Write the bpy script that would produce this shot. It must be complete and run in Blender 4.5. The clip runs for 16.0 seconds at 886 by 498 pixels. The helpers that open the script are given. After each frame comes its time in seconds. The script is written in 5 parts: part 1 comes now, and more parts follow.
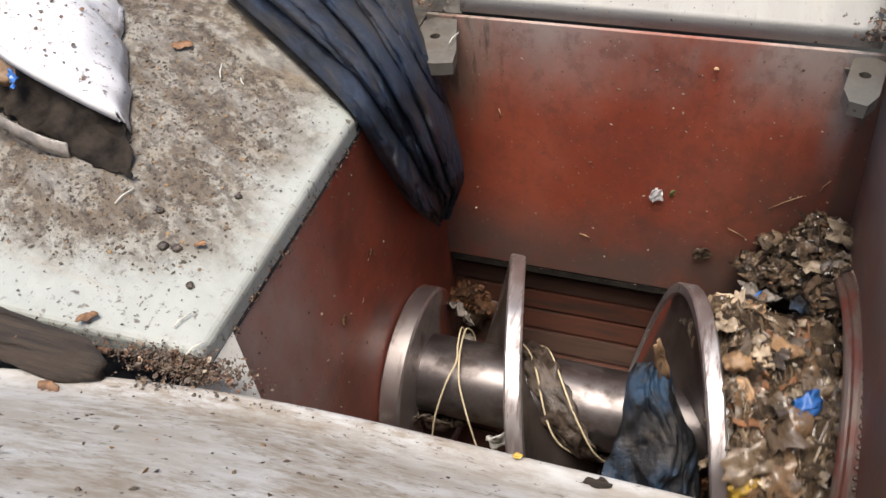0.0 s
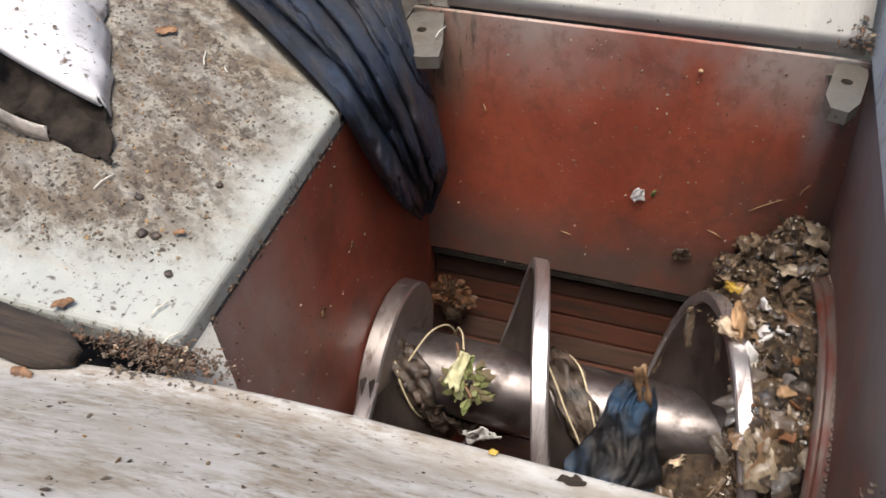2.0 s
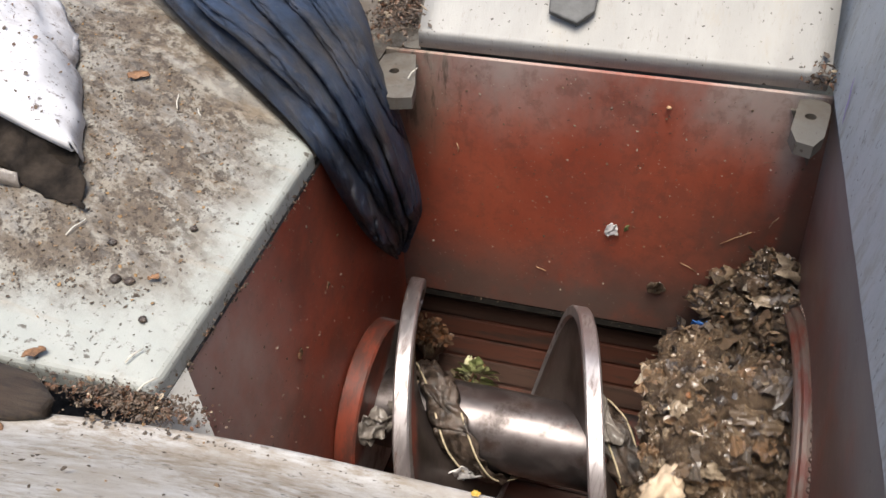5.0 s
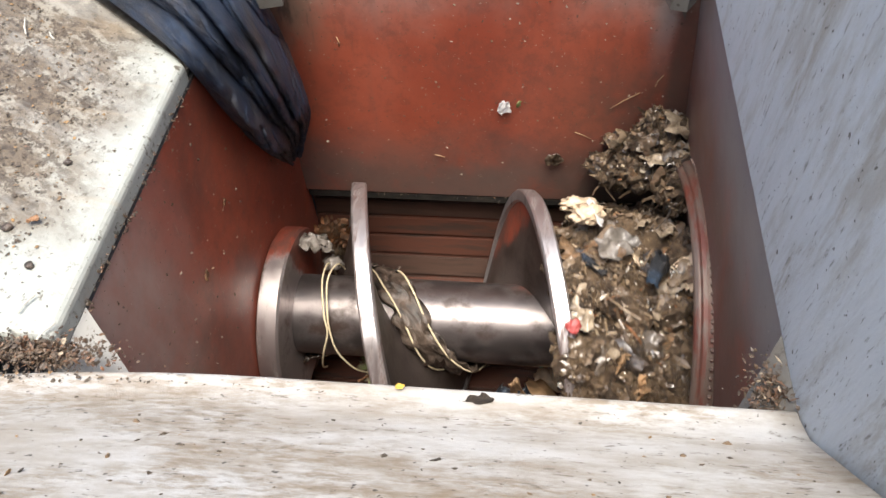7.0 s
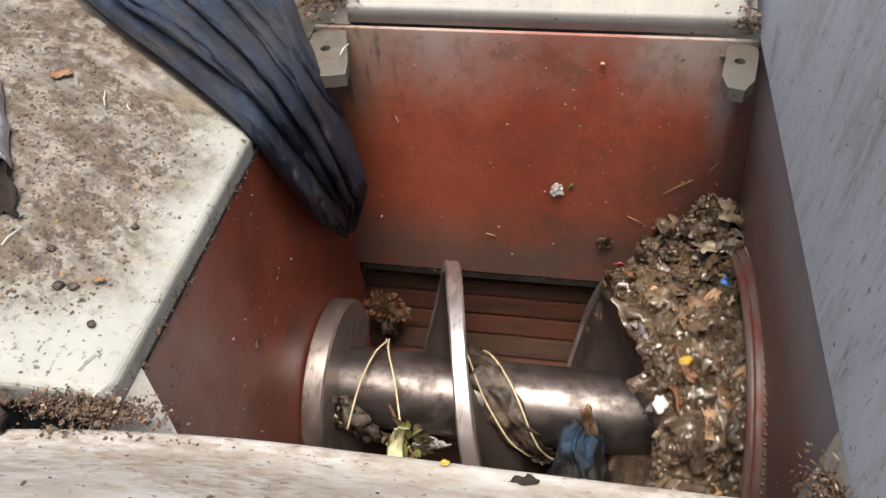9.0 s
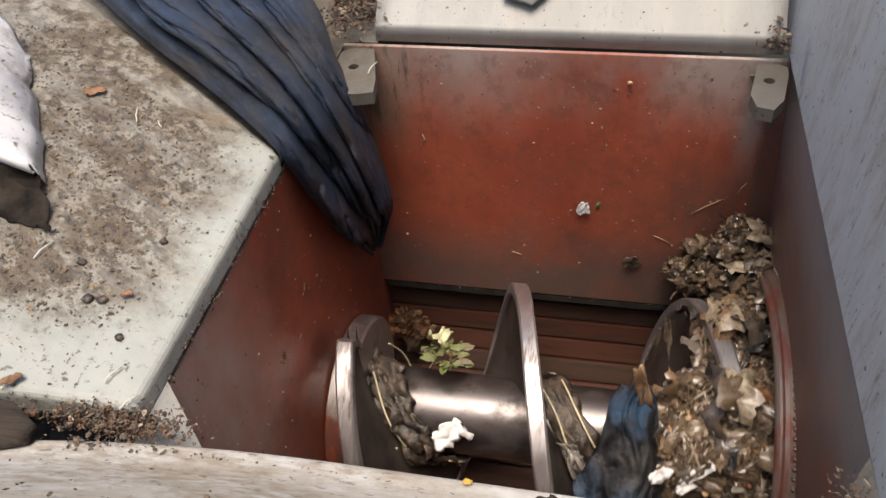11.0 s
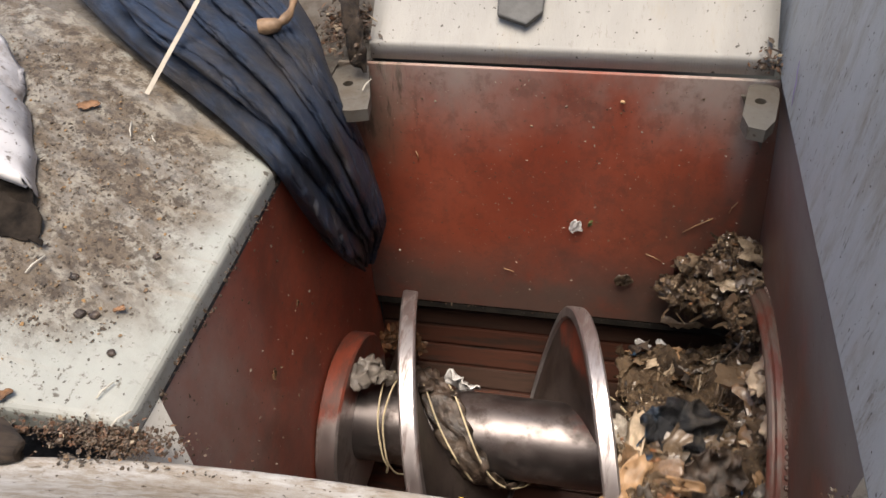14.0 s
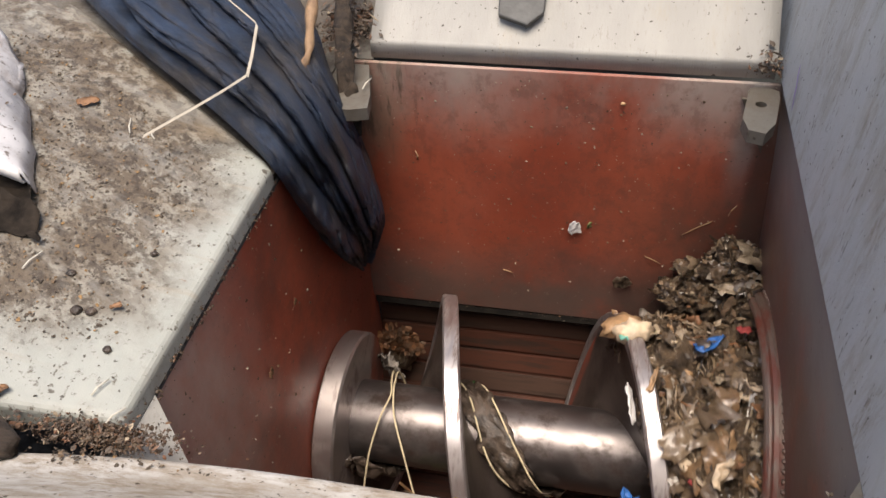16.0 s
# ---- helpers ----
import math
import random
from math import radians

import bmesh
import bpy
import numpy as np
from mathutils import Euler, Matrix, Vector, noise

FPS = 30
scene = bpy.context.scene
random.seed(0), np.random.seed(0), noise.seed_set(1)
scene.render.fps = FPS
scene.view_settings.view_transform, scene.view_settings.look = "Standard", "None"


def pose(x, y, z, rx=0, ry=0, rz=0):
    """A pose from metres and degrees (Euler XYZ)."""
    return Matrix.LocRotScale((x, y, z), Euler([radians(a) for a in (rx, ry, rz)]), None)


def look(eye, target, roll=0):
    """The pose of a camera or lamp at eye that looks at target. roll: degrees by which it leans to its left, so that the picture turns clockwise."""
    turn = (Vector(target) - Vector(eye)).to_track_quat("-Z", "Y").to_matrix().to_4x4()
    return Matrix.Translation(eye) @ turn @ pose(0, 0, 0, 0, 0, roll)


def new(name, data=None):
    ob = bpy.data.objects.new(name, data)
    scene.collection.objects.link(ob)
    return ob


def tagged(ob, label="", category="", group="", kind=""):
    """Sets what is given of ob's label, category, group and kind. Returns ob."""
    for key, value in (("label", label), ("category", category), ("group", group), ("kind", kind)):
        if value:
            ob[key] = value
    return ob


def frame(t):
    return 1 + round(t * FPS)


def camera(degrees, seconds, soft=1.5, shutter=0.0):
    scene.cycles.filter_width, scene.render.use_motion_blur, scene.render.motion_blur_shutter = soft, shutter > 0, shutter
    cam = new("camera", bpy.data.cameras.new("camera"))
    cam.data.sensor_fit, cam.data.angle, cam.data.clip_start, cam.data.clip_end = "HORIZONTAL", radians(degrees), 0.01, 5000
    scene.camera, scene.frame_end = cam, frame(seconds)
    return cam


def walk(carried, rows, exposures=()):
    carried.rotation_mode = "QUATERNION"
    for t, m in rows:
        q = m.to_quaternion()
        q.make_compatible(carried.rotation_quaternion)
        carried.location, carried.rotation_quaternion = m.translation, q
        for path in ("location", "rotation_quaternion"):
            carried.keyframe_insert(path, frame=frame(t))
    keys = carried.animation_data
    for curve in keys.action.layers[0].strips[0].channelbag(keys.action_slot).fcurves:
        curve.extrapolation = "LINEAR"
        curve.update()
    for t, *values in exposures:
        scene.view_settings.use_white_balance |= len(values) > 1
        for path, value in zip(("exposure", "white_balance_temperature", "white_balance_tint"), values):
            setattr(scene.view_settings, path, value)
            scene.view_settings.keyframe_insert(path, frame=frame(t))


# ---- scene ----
cam = camera(57.1, 16.0, shutter=0.5)
PATH = [
    (0, (-0.005, -0.008, 0.985), (-0.534, 1.321, -0.413), -5.8),
    (0.5, (-0.003, -0.009, 0.987), (-0.533, 1.317, -0.413), -5.9),
    (1, (-0.004, -0.01, 0.985), (-0.492, 1.331, -0.417), -5.4),
    (1.5, (-0.006, -0.008, 0.984), (-0.519, 1.311, -0.43), -5.5),
    (2, (-0.005, -0.005, 0.986), (-0.488, 1.326, -0.426), -3.1),
    (2.5, (-0.006, -0.005, 0.988), (-0.44, 1.377, -0.391), -0.3),
    (3, (-0.009, -0.01, 0.987), (-0.461, 1.397, -0.36), -2.3),
    (5.3, (-0.01, -0.004, 0.992), (-0.441, 1.406, -0.36), -2.4),
    (5.5, (-0.006, -0.005, 0.981), (-0.377, 1.392, -0.402), -2.4),
    (6, (0.0, 0.005, 0.986), (-0.285, 1.338, -0.479), -3.7),
    (6.5, (0.003, 0.007, 0.982), (-0.204, 1.317, -0.515), -3.4),
    (7, (0.001, 0.011, 0.982), (-0.189, 1.274, -0.558), -3.9),
    (7.5, (0.009, 0.015, 0.991), (-0.155, 1.34, -0.498), -4.0),
    (8, (0.0, 0.005, 0.993), (-0.235, 1.385, -0.436), -5.4),
    (8.5, (0.001, 0.004, 0.989), (-0.288, 1.389, -0.425), -5.4),
    (9, (-0.005, -0.002, 0.991), (-0.32, 1.387, -0.413), -4.6),
    (9.5, (-0.003, -0.003, 0.991), (-0.364, 1.393, -0.395), -4.3),
    (9.7, (-0.003, -0.002, 0.991), (-0.376, 1.395, -0.391), -4.8),
    (12, (-0.004, -0.002, 0.991), (-0.38, 1.417, -0.366), -5.9),
    (12.5, (-0.009, -0.004, 0.994), (-0.375, 1.424, -0.359), -5.6),
    (13, (-0.01, -0.001, 0.994), (-0.373, 1.43, -0.354), -5.2),
    (13.5, (-0.008, -0.002, 0.994), (-0.371, 1.436, -0.347), -5.0),
    (14, (-0.012, -0.003, 0.994), (-0.371, 1.436, -0.348), -4.5),
    (14.5, (-0.011, -0.003, 0.994), (-0.377, 1.433, -0.349), -4.5),
    (15, (-0.011, -0.005, 0.994), (-0.374, 1.435, -0.345), -4.4),
    (15.5, (-0.011, -0.002, 0.993), (-0.374, 1.438, -0.348), -4.1),
    (16, (-0.009, -0.001, 0.991), (-0.368, 1.439, -0.35), -3.9),
]
walk(cam, [(t, look(*p)) for t, *p in PATH],
     exposures=[(0, 0.38, 6500, 10), (3.2, 0.38, 6500, 10), (5.5, 0.46, 6450, 9), (6.5, 0.84, 6450, 8), (7.5, 0.92, 6480, 8), (8.5, 0.66, 6700, 9), (9.5, 0.42, 6850, 11), (12, 0.22, 6850, 11), (16, 0.26, 6900, 12)])

# ---------------------------------------------------------------- light
world = bpy.data.worlds.new("sky")
scene.world = world
world.use_nodes = True
wn = world.node_tree
sky = wn.nodes.new("ShaderNodeTexSky")
sky.sky_type, sky.sun_disc = "NISHITA", False
sky.sun_elevation, sky.sun_rotation = radians(78), radians(178)
sky.air_density, sky.dust_density = 1.0, 3.0
wn.links.new(sky.outputs["Color"], wn.nodes["Background"].inputs["Color"])
wn.nodes["Background"].inputs["Strength"].default_value = 0.15
sun = new("sun", bpy.data.lights.new("sun", "SUN"))
sun.data.energy, sun.data.angle, sun.data.color = 3.9, radians(36), (1.0, 0.93, 0.84)
sun.matrix_world = look((0.02, -0.50, 2.4), (0, 0, 0))


# ---------------------------------------------------------------- materials
def nodes_of(name):
    m = bpy.data.materials.new(name)
    m.use_nodes = True
    return m, m.node_tree, m.node_tree.nodes["Principled BSDF"]


def add(tree, kind, **inputs):
    n = tree.nodes.new(kind)
    for k, v in inputs.items():
        n.inputs[k.replace("_", " ")].default_value = v
    return n


def coord(tree, scale=(1, 1, 1)):
    mp = tree.nodes.new("ShaderNodeMapping")
    mp.inputs["Scale"].default_value = scale
    tc = tree.nodes.new("ShaderNodeTexCoord")
    tree.links.new(tc.outputs["Object"], mp.inputs["Vector"])
    return mp.outputs["Vector"]


def slant(tree, degrees, scale):
    """Coordinates turned about z, then stretched: for smears along a slope."""
    tc = tree.nodes.new("ShaderNodeTexCoord")
    a = tree.nodes.new("ShaderNodeMapping")
    a.inputs["Rotation"].default_value = (0, 0, radians(degrees))
    b = tree.nodes.new("ShaderNodeMapping")
    b.inputs["Scale"].default_value = scale
    tree.links.new(tc.outputs["Object"], a.inputs["Vector"])
    tree.links.new(a.outputs["Vector"], b.inputs["Vector"])
    return b.outputs["Vector"]


def grain(tree, vec, scale, detail=6, rough=0.6):
    n = add(tree, "ShaderNodeTexNoise", Scale=scale, Detail=detail, Roughness=rough)
    tree.links.new(vec, n.inputs["Vector"])
    return n.outputs["Fac"]


def steps(tree, fac, a, b):
    r = add(tree, "ShaderNodeMapRange")
    r.inputs["From Min"].default_value, r.inputs["From Max"].default_value = a, b
    r.interpolation_type = "SMOOTHSTEP"
    tree.links.new(fac, r.inputs["Value"])
    return r.outputs["Result"]


def mix(tree, fac, a, b):
    n = tree.nodes.new("ShaderNodeMix")
    n.data_type = "RGBA"
    for slot, v in ((0, fac), (6, a), (7, b)):
        if isinstance(v, (tuple, float, int)):
            n.inputs[slot].default_value = (*v, 1) if isinstance(v, tuple) else v
        else:
            tree.links.new(v, n.inputs[slot])
    return n.outputs[2]


def mathn(tree, op, a, b):
    n = tree.nodes.new("ShaderNodeMath")
    n.operation = op
    n.use_clamp = True
    for i, v in enumerate((a, b)):
        if isinstance(v, (float, int)):
            n.inputs[i].default_value = v
        else:
            tree.links.new(v, n.inputs[i])
    return n.outputs[0]


def bump(tree, bsdf, height, strength=0.3, dist=0.004):
    b = add(tree, "ShaderNodeBump", Strength=strength, Distance=dist)
    tree.links.new(height, b.inputs["Height"])
    tree.links.new(b.outputs["Normal"], bsdf.inputs["Normal"])


def axis_of(tree, which, a, b, wobble=0.0, wscale=6):
    """A soft step along one object axis with a wavering edge."""
    tc = tree.nodes.new("ShaderNodeTexCoord")
    sp = tree.nodes.new("ShaderNodeSeparateXYZ")
    tree.links.new(tc.outputs["Object"], sp.inputs[0])
    n = add(tree, "ShaderNodeTexNoise", Scale=wscale, Detail=5.0, Roughness=0.6)
    tree.links.new(tc.outputs["Object"], n.inputs["Vector"])
    w = tree.nodes.new("ShaderNodeMath")
    w.operation = "MULTIPLY_ADD"
    tree.links.new(n.outputs["Fac"], w.inputs[0])
    w.inputs[1].default_value = wobble
    tree.links.new(sp.outputs[which], w.inputs[2])
    return steps(tree, w.outputs[0], a + wobble / 2, b + wobble / 2)


def red_paint(name, dust_axis=None, worn=None, dust2=None, bare=(0.21, 0.165, 0.14), rubbed=None, layers=()):
    """Worn oxide-red primer with pale dust, scuffs and worn grey-brown steel."""
    m, t, b = nodes_of(name)
    v = coord(t)
    c = mix(t, steps(t, grain(t, v, 3.5), 0.3, 0.7), (0.29, 0.060, 0.031), (0.385, 0.090, 0.047))
    c = mix(t, mathn(t, "MULTIPLY", steps(t, grain(t, v, 2.6, 10, 0.75), 0.46, 0.68), 0.75), c, (0.13, 0.052, 0.036))
    c = mix(t, mathn(t, "MULTIPLY", steps(t, grain(t, v, 34, 8, 0.75), 0.5, 0.64), 0.4), c, (0.17, 0.055, 0.035))
    scratch = steps(t, grain(t, coord(t, (40, 40, 3)), 2.2, 4, 0.6), 0.68, 0.75)
    c = mix(t, mathn(t, "MULTIPLY", scratch, 0.35), c, (0.42, 0.25, 0.19))
    streak = grain(t, coord(t, (22, 22, 1.6)), 1.5, 5)
    c = mix(t, mathn(t, "MULTIPLY", steps(t, streak, 0.5, 0.8), 0.35), c, (0.16, 0.07, 0.05))
    if worn:
        w = mathn(t, "MULTIPLY", axis_of(t, *worn), steps(t, grain(t, v, 5, 8, 0.65), 0.2, 0.55))
        c = mix(t, mathn(t, "MULTIPLY", w, 0.85), c, bare)
    if rubbed:
        w = mathn(t, "MULTIPLY", axis_of(t, *rubbed[0]), axis_of(t, *rubbed[1]))
        w = mathn(t, "MULTIPLY", w, steps(t, grain(t, v, 6, 9, 0.7), 0.25, 0.6))
        c = mix(t, mathn(t, "MULTIPLY", w, 0.82), c, (0.10, 0.066, 0.05))
    for d in (dust_axis, dust2):
        if d:
            f = mathn(t, "MULTIPLY", axis_of(t, *d), steps(t, grain(t, coord(t, (1.6, 1.6, 1.0)) if d is dust_axis else coord(t, (5, 5, 1.2)), 2.0, 8, 0.6), *((0.2, 0.7) if d is dust_axis else (0.3, 0.5))))
            c = mix(t, mathn(t, "MULTIPLY", f, 0.8), c, (0.46, 0.42, 0.37) if d is dust_axis else (0.17, 0.13, 0.095))
    # further layers: stains, bare paint and painted shade
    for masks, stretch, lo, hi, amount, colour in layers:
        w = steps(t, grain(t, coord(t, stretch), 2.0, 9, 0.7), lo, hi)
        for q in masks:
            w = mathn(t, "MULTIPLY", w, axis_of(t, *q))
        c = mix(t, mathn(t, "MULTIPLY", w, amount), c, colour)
    specks = steps(t, grain(t, v, 75, 3, 0.5), 0.69, 0.74)
    c = mix(t, mathn(t, "MULTIPLY", specks, 0.8), c, (0.10, 0.07, 0.05))
    pale = steps(t, grain(t, v, 110, 2, 0.5), 0.73, 0.77)
    c = mix(t, mathn(t, "MULTIPLY", pale, 0.7), c, (0.5, 0.42, 0.33))
    t.links.new(c, b.inputs["Base Color"])
    r = add(t, "ShaderNodeMapRange")
    r.inputs["To Min"].default_value, r.inputs["To Max"].default_value = 0.3, 0.62
    t.links.new(grain(t, v, 6), r.inputs["Value"])
    t.links.new(r.outputs["Result"], b.inputs["Roughness"])
    bump(t, b, grain(t, v, 60), 0.2, 0.003)
    return m


def grey_paint(name, base, dirt, amount=0.5, speck=0.7, stretch=(1, 1, 1), dscale=3.0, dark_axis=None, dark_too=None, crust=(0.115, 0.083, 0.052), smears=None):
    """Scuffed pale grey paint with mud smears, a mottled crust of dirt and dark specks."""
    m, t, b = nodes_of(name)
    v = coord(t)
    vs = coord(t, stretch)
    hi = tuple(min(1, q * 1.14) for q in base)
    c = mix(t, steps(t, grain(t, vs, 4), 0.35, 0.7), base, hi)
    smear = steps(t, grain(t, vs, dscale, 10, 0.72), 0.62 - amount * 0.3, 0.78 - amount * 0.22)
    c = mix(t, mathn(t, "MULTIPLY", smear, 0.6), c, dirt)
    patch = steps(t, grain(t, vs, dscale * 0.7, 6, 0.6), 0.60 - amount * 0.26, 0.80 - amount * 0.26)
    mottle = steps(t, grain(t, vs, 26, 10, 0.78), 0.40, 0.62)
    c = mix(t, mathn(t, "MULTIPLY", mathn(t, "MULTIPLY", patch, mottle), 0.8), c, dirt)
    if dark_axis:
        f = axis_of(t, *dark_axis)
        if dark_too:
            f = mathn(t, "MULTIPLY", f, axis_of(t, *dark_too))
        film = mathn(t, "MULTIPLY", f, steps(t, grain(t, v, 5, 8, 0.7), 0.25, 0.55))
        c = mix(t, mathn(t, "MULTIPLY", film, 0.85), c, tuple(q * 1.15 for q in dirt))
        f = mathn(t, "MULTIPLY", f, steps(t, grain(t, coord(t, (1.9, 0.7, 1)), 13, 10, 0.8), 0.39, 0.53))
        c = mix(t, mathn(t, "MULTIPLY", f, 0.95), c, crust)
        f = mathn(t, "MULTIPLY", axis_of(t, dark_axis[0], dark_axis[1] - 0.15, dark_axis[2] - 0.1, 0.3, 5), steps(t, grain(t, coord(t, (1.7, 0.8, 1)), 60, 8, 0.8), 0.52, 0.60))
        c = mix(t, mathn(t, "MULTIPLY", f, 0.9), c, (0.075, 0.052, 0.032))
    if smears:
        f = mathn(t, "MULTIPLY", axis_of(t, *smears[0]), axis_of(t, *smears[1]))
        film = steps(t, grain(t, slant(t, 36, (0.65, 1.25, 1)), 6, 9, 0.72), 0.28, 0.46)
        c = mix(t, mathn(t, "MULTIPLY", mathn(t, "MULTIPLY", f, film), 0.70), c, (0.195, 0.155, 0.107))
        wet = steps(t, grain(t, slant(t, 36, (0.62, 1.15, 1)), 15, 10, 0.78), 0.43, 0.52)
        c = mix(t, mathn(t, "MULTIPLY", mathn(t, "MULTIPLY", f, wet), 0.9), c, (0.105, 0.077, 0.050))
        clot = steps(t, grain(t, slant(t, 38, (0.75, 1.1, 1)), 34, 9, 0.8), 0.49, 0.56)
        c = mix(t, mathn(t, "MULTIPLY", mathn(t, "MULTIPLY", f, clot), 0.9), c, (0.055, 0.040, 0.027))
        wipe = steps(t, grain(t, slant(t, 8, (0.25, 2.2, 1)), 9, 6, 0.6), 0.56, 0.68)
        c = mix(t, mathn(t, "MULTIPLY", wipe, 0.35), c, (0.30, 0.245, 0.175))
        spat = mathn(t, "MULTIPLY", steps(t, grain(t, slant(t, 20, (0.8, 1.2, 1)), 52, 4, 0.6), 0.60, 0.66), steps(t, grain(t, v, 5, 4, 0.6), 0.42, 0.58))
        c = mix(t, mathn(t, "MULTIPLY", spat, 0.9), c, (0.07, 0.055, 0.04))
        worn = steps(t, grain(t, slant(t, 30, (0.4, 1.5, 1)), 7, 8, 0.7), 0.46, 0.62)
        c = mix(t, mathn(t, "MULTIPLY", worn, 0.30), c, (0.40, 0.40, 0.37))
        rust = steps(t, grain(t, slant(t, 20, (0.7, 1.3, 1)), 28, 5, 0.7), 0.66, 0.72)
        c = mix(t, mathn(t, "MULTIPLY", rust, 0.6), c, (0.20, 0.095, 0.05))
    fine = steps(t, grain(t, vs, 38, 6, 0.7), 0.58, 0.68)
    c = mix(t, mathn(t, "MULTIPLY", fine, speck), c, tuple(q * 0.45 for q in dirt))
    dots = steps(t, grain(t, v, 85, 2, 0.5), 0.69, 0.73)
    c = mix(t, mathn(t, "MULTIPLY", dots, 0.9), c, (0.05, 0.04, 0.03))
    t.links.new(c, b.inputs["Base Color"])
    rr = add(t, "ShaderNodeMapRange")
    rr.inputs["To Min"].default_value, rr.inputs["To Max"].default_value = 0.36, 0.75
    t.links.new(grain(t, vs, 12, 8), rr.inputs["Value"])
    t.links.new(rr.outputs["Result"], b.inputs["Roughness"])
    bump(t, b, grain(t, vs, 45, 9, 0.75), 0.45, 0.005)
    return m


def steel(name, base=(0.42, 0.39, 0.38), stain=(0.10, 0.055, 0.04), rough=0.3, amount=0.5, stretch=(1, 1, 1), metal=0.9):
    m, t, b = nodes_of(name)
    v = coord(t, stretch)
    s = steps(t, grain(t, v, 9, 8, 0.68), 0.62 - 0.3 * amount, 0.82 - 0.3 * amount)
    c = mix(t, s, base, stain)
    t.links.new(c, b.inputs["Base Color"])
    mr = add(t, "ShaderNodeMapRange")
    mr.inputs["To Min"].default_value, mr.inputs["To Max"].default_value = metal, 0.15
    t.links.new(s, mr.inputs["Value"])
    t.links.new(mr.outputs["Result"], b.inputs["Metallic"])
    rr = add(t, "ShaderNodeMapRange")
    rr.inputs["To Min"].default_value, rr.inputs["To Max"].default_value = rough, 0.6
    t.links.new(grain(t, v, 14, 8), rr.inputs["Value"])
    t.links.new(rr.outputs["Result"], b.inputs["Roughness"])
    bump(t, b, grain(t, v, 90, 6), 0.15, 0.002)
    return m


def plain(name, colour, rough=0.6, var=0.35, scale=20, metal=0.0, bmp=0.3, alpha=1.0, spec=0.5):
    m, t, b = nodes_of(name)
    v = coord(t)
    c = mix(t, steps(t, grain(t, v, scale, 7), 0.3, 0.7), tuple(q * (1 - var) for q in colour), tuple(min(1, q * (1 + var)) for q in colour))
    t.links.new(c, b.inputs["Base Color"])
    b.inputs["Roughness"].default_value, b.inputs["Metallic"].default_value = rough, metal
    b.inputs["Alpha"].default_value = alpha
    b.inputs["Specular IOR Level"].default_value = spec
    bump(t, b, grain(t, v, scale * 4, 6), bmp, 0.004)
    return m


def dusty_cloth():
    m, t, b = nodes_of("navy_cloth")
    v = coord(t)
    c = mix(t, steps(t, grain(t, v, 5, 7), 0.3, 0.7), (0.007, 0.010, 0.018), (0.024, 0.043, 0.085))
    along = slant(t, 40, (0.6, 2.6, 1.0))
    c = mix(t, mathn(t, "MULTIPLY", steps(t, grain(t, along, 6, 10, 0.72), 0.46, 0.64), 0.7), c, (0.055, 0.045, 0.038))
    c = mix(t, mathn(t, "MULTIPLY", steps(t, grain(t, along, 22, 8, 0.75), 0.55, 0.66), 0.45), c, (0.012, 0.013, 0.017))
    c = mix(t, mathn(t, "MULTIPLY", steps(t, grain(t, v, 90, 3, 0.6), 0.66, 0.72), 0.5), c, (0.20, 0.16, 0.11))
    t.links.new(c, b.inputs["Base Color"])
    b.inputs["Roughness"].default_value = 0.5
    bump(t, b, grain(t, along, 18, 9, 0.75), 0.9, 0.016)
    return m


def blotchy_bag():
    m, t, b = nodes_of("dirty_blue_plastic")
    v = coord(t)
    c = mix(t, steps(t, grain(t, v, 6, 6), 0.50, 0.62), (0.02, 0.021, 0.024), (0.035, 0.085, 0.16))
    c = mix(t, mathn(t, "MULTIPLY", steps(t, grain(t, v, 12, 9, 0.7), 0.5, 0.66), 0.8), c, (0.10, 0.085, 0.07))
    t.links.new(c, b.inputs["Base Color"])
    b.inputs["Roughness"].default_value = 0.32
    bump(t, b, grain(t, v, 22, 8, 0.7), 0.9, 0.02)
    return m


def wet_mash():
    """Glistening brown pulp with pale flecks; the dark of hollows is put into its colour."""
    m, t, b = nodes_of("wet_brown_mash")
    v = coord(t)
    c = mix(t, steps(t, grain(t, v, 12, 9, 0.7), 0.36, 0.64), (0.055, 0.037, 0.024), (0.205, 0.140, 0.086))
    c = mix(t, mathn(t, "MULTIPLY", steps(t, grain(t, v, 48, 6, 0.7), 0.54, 0.66), 0.75), c, (0.27, 0.19, 0.115))
    c = mix(t, mathn(t, "MULTIPLY", steps(t, grain(t, coord(t, (1.5, 1, 0.6)), 70, 5, 0.7), 0.57, 0.65), 0.8), c, (0.028, 0.02, 0.014))
    c = mix(t, mathn(t, "MULTIPLY", steps(t, grain(t, v, 130, 3, 0.5), 0.66, 0.70), 0.8), c, (0.50, 0.41, 0.29))
    t.links.new(c, b.inputs["Base Color"])
    rr = add(t, "ShaderNodeMapRange")
    rr.inputs["To Min"].default_value, rr.inputs["To Max"].default_value = 0.10, 0.55
    t.links.new(grain(t, v, 30, 7), rr.inputs["Value"])
    t.links.new(rr.outputs["Result"], b.inputs["Roughness"])
    bump(t, b, grain(t, v, 75, 10, 0.8), 1.0, 0.012)
    return m


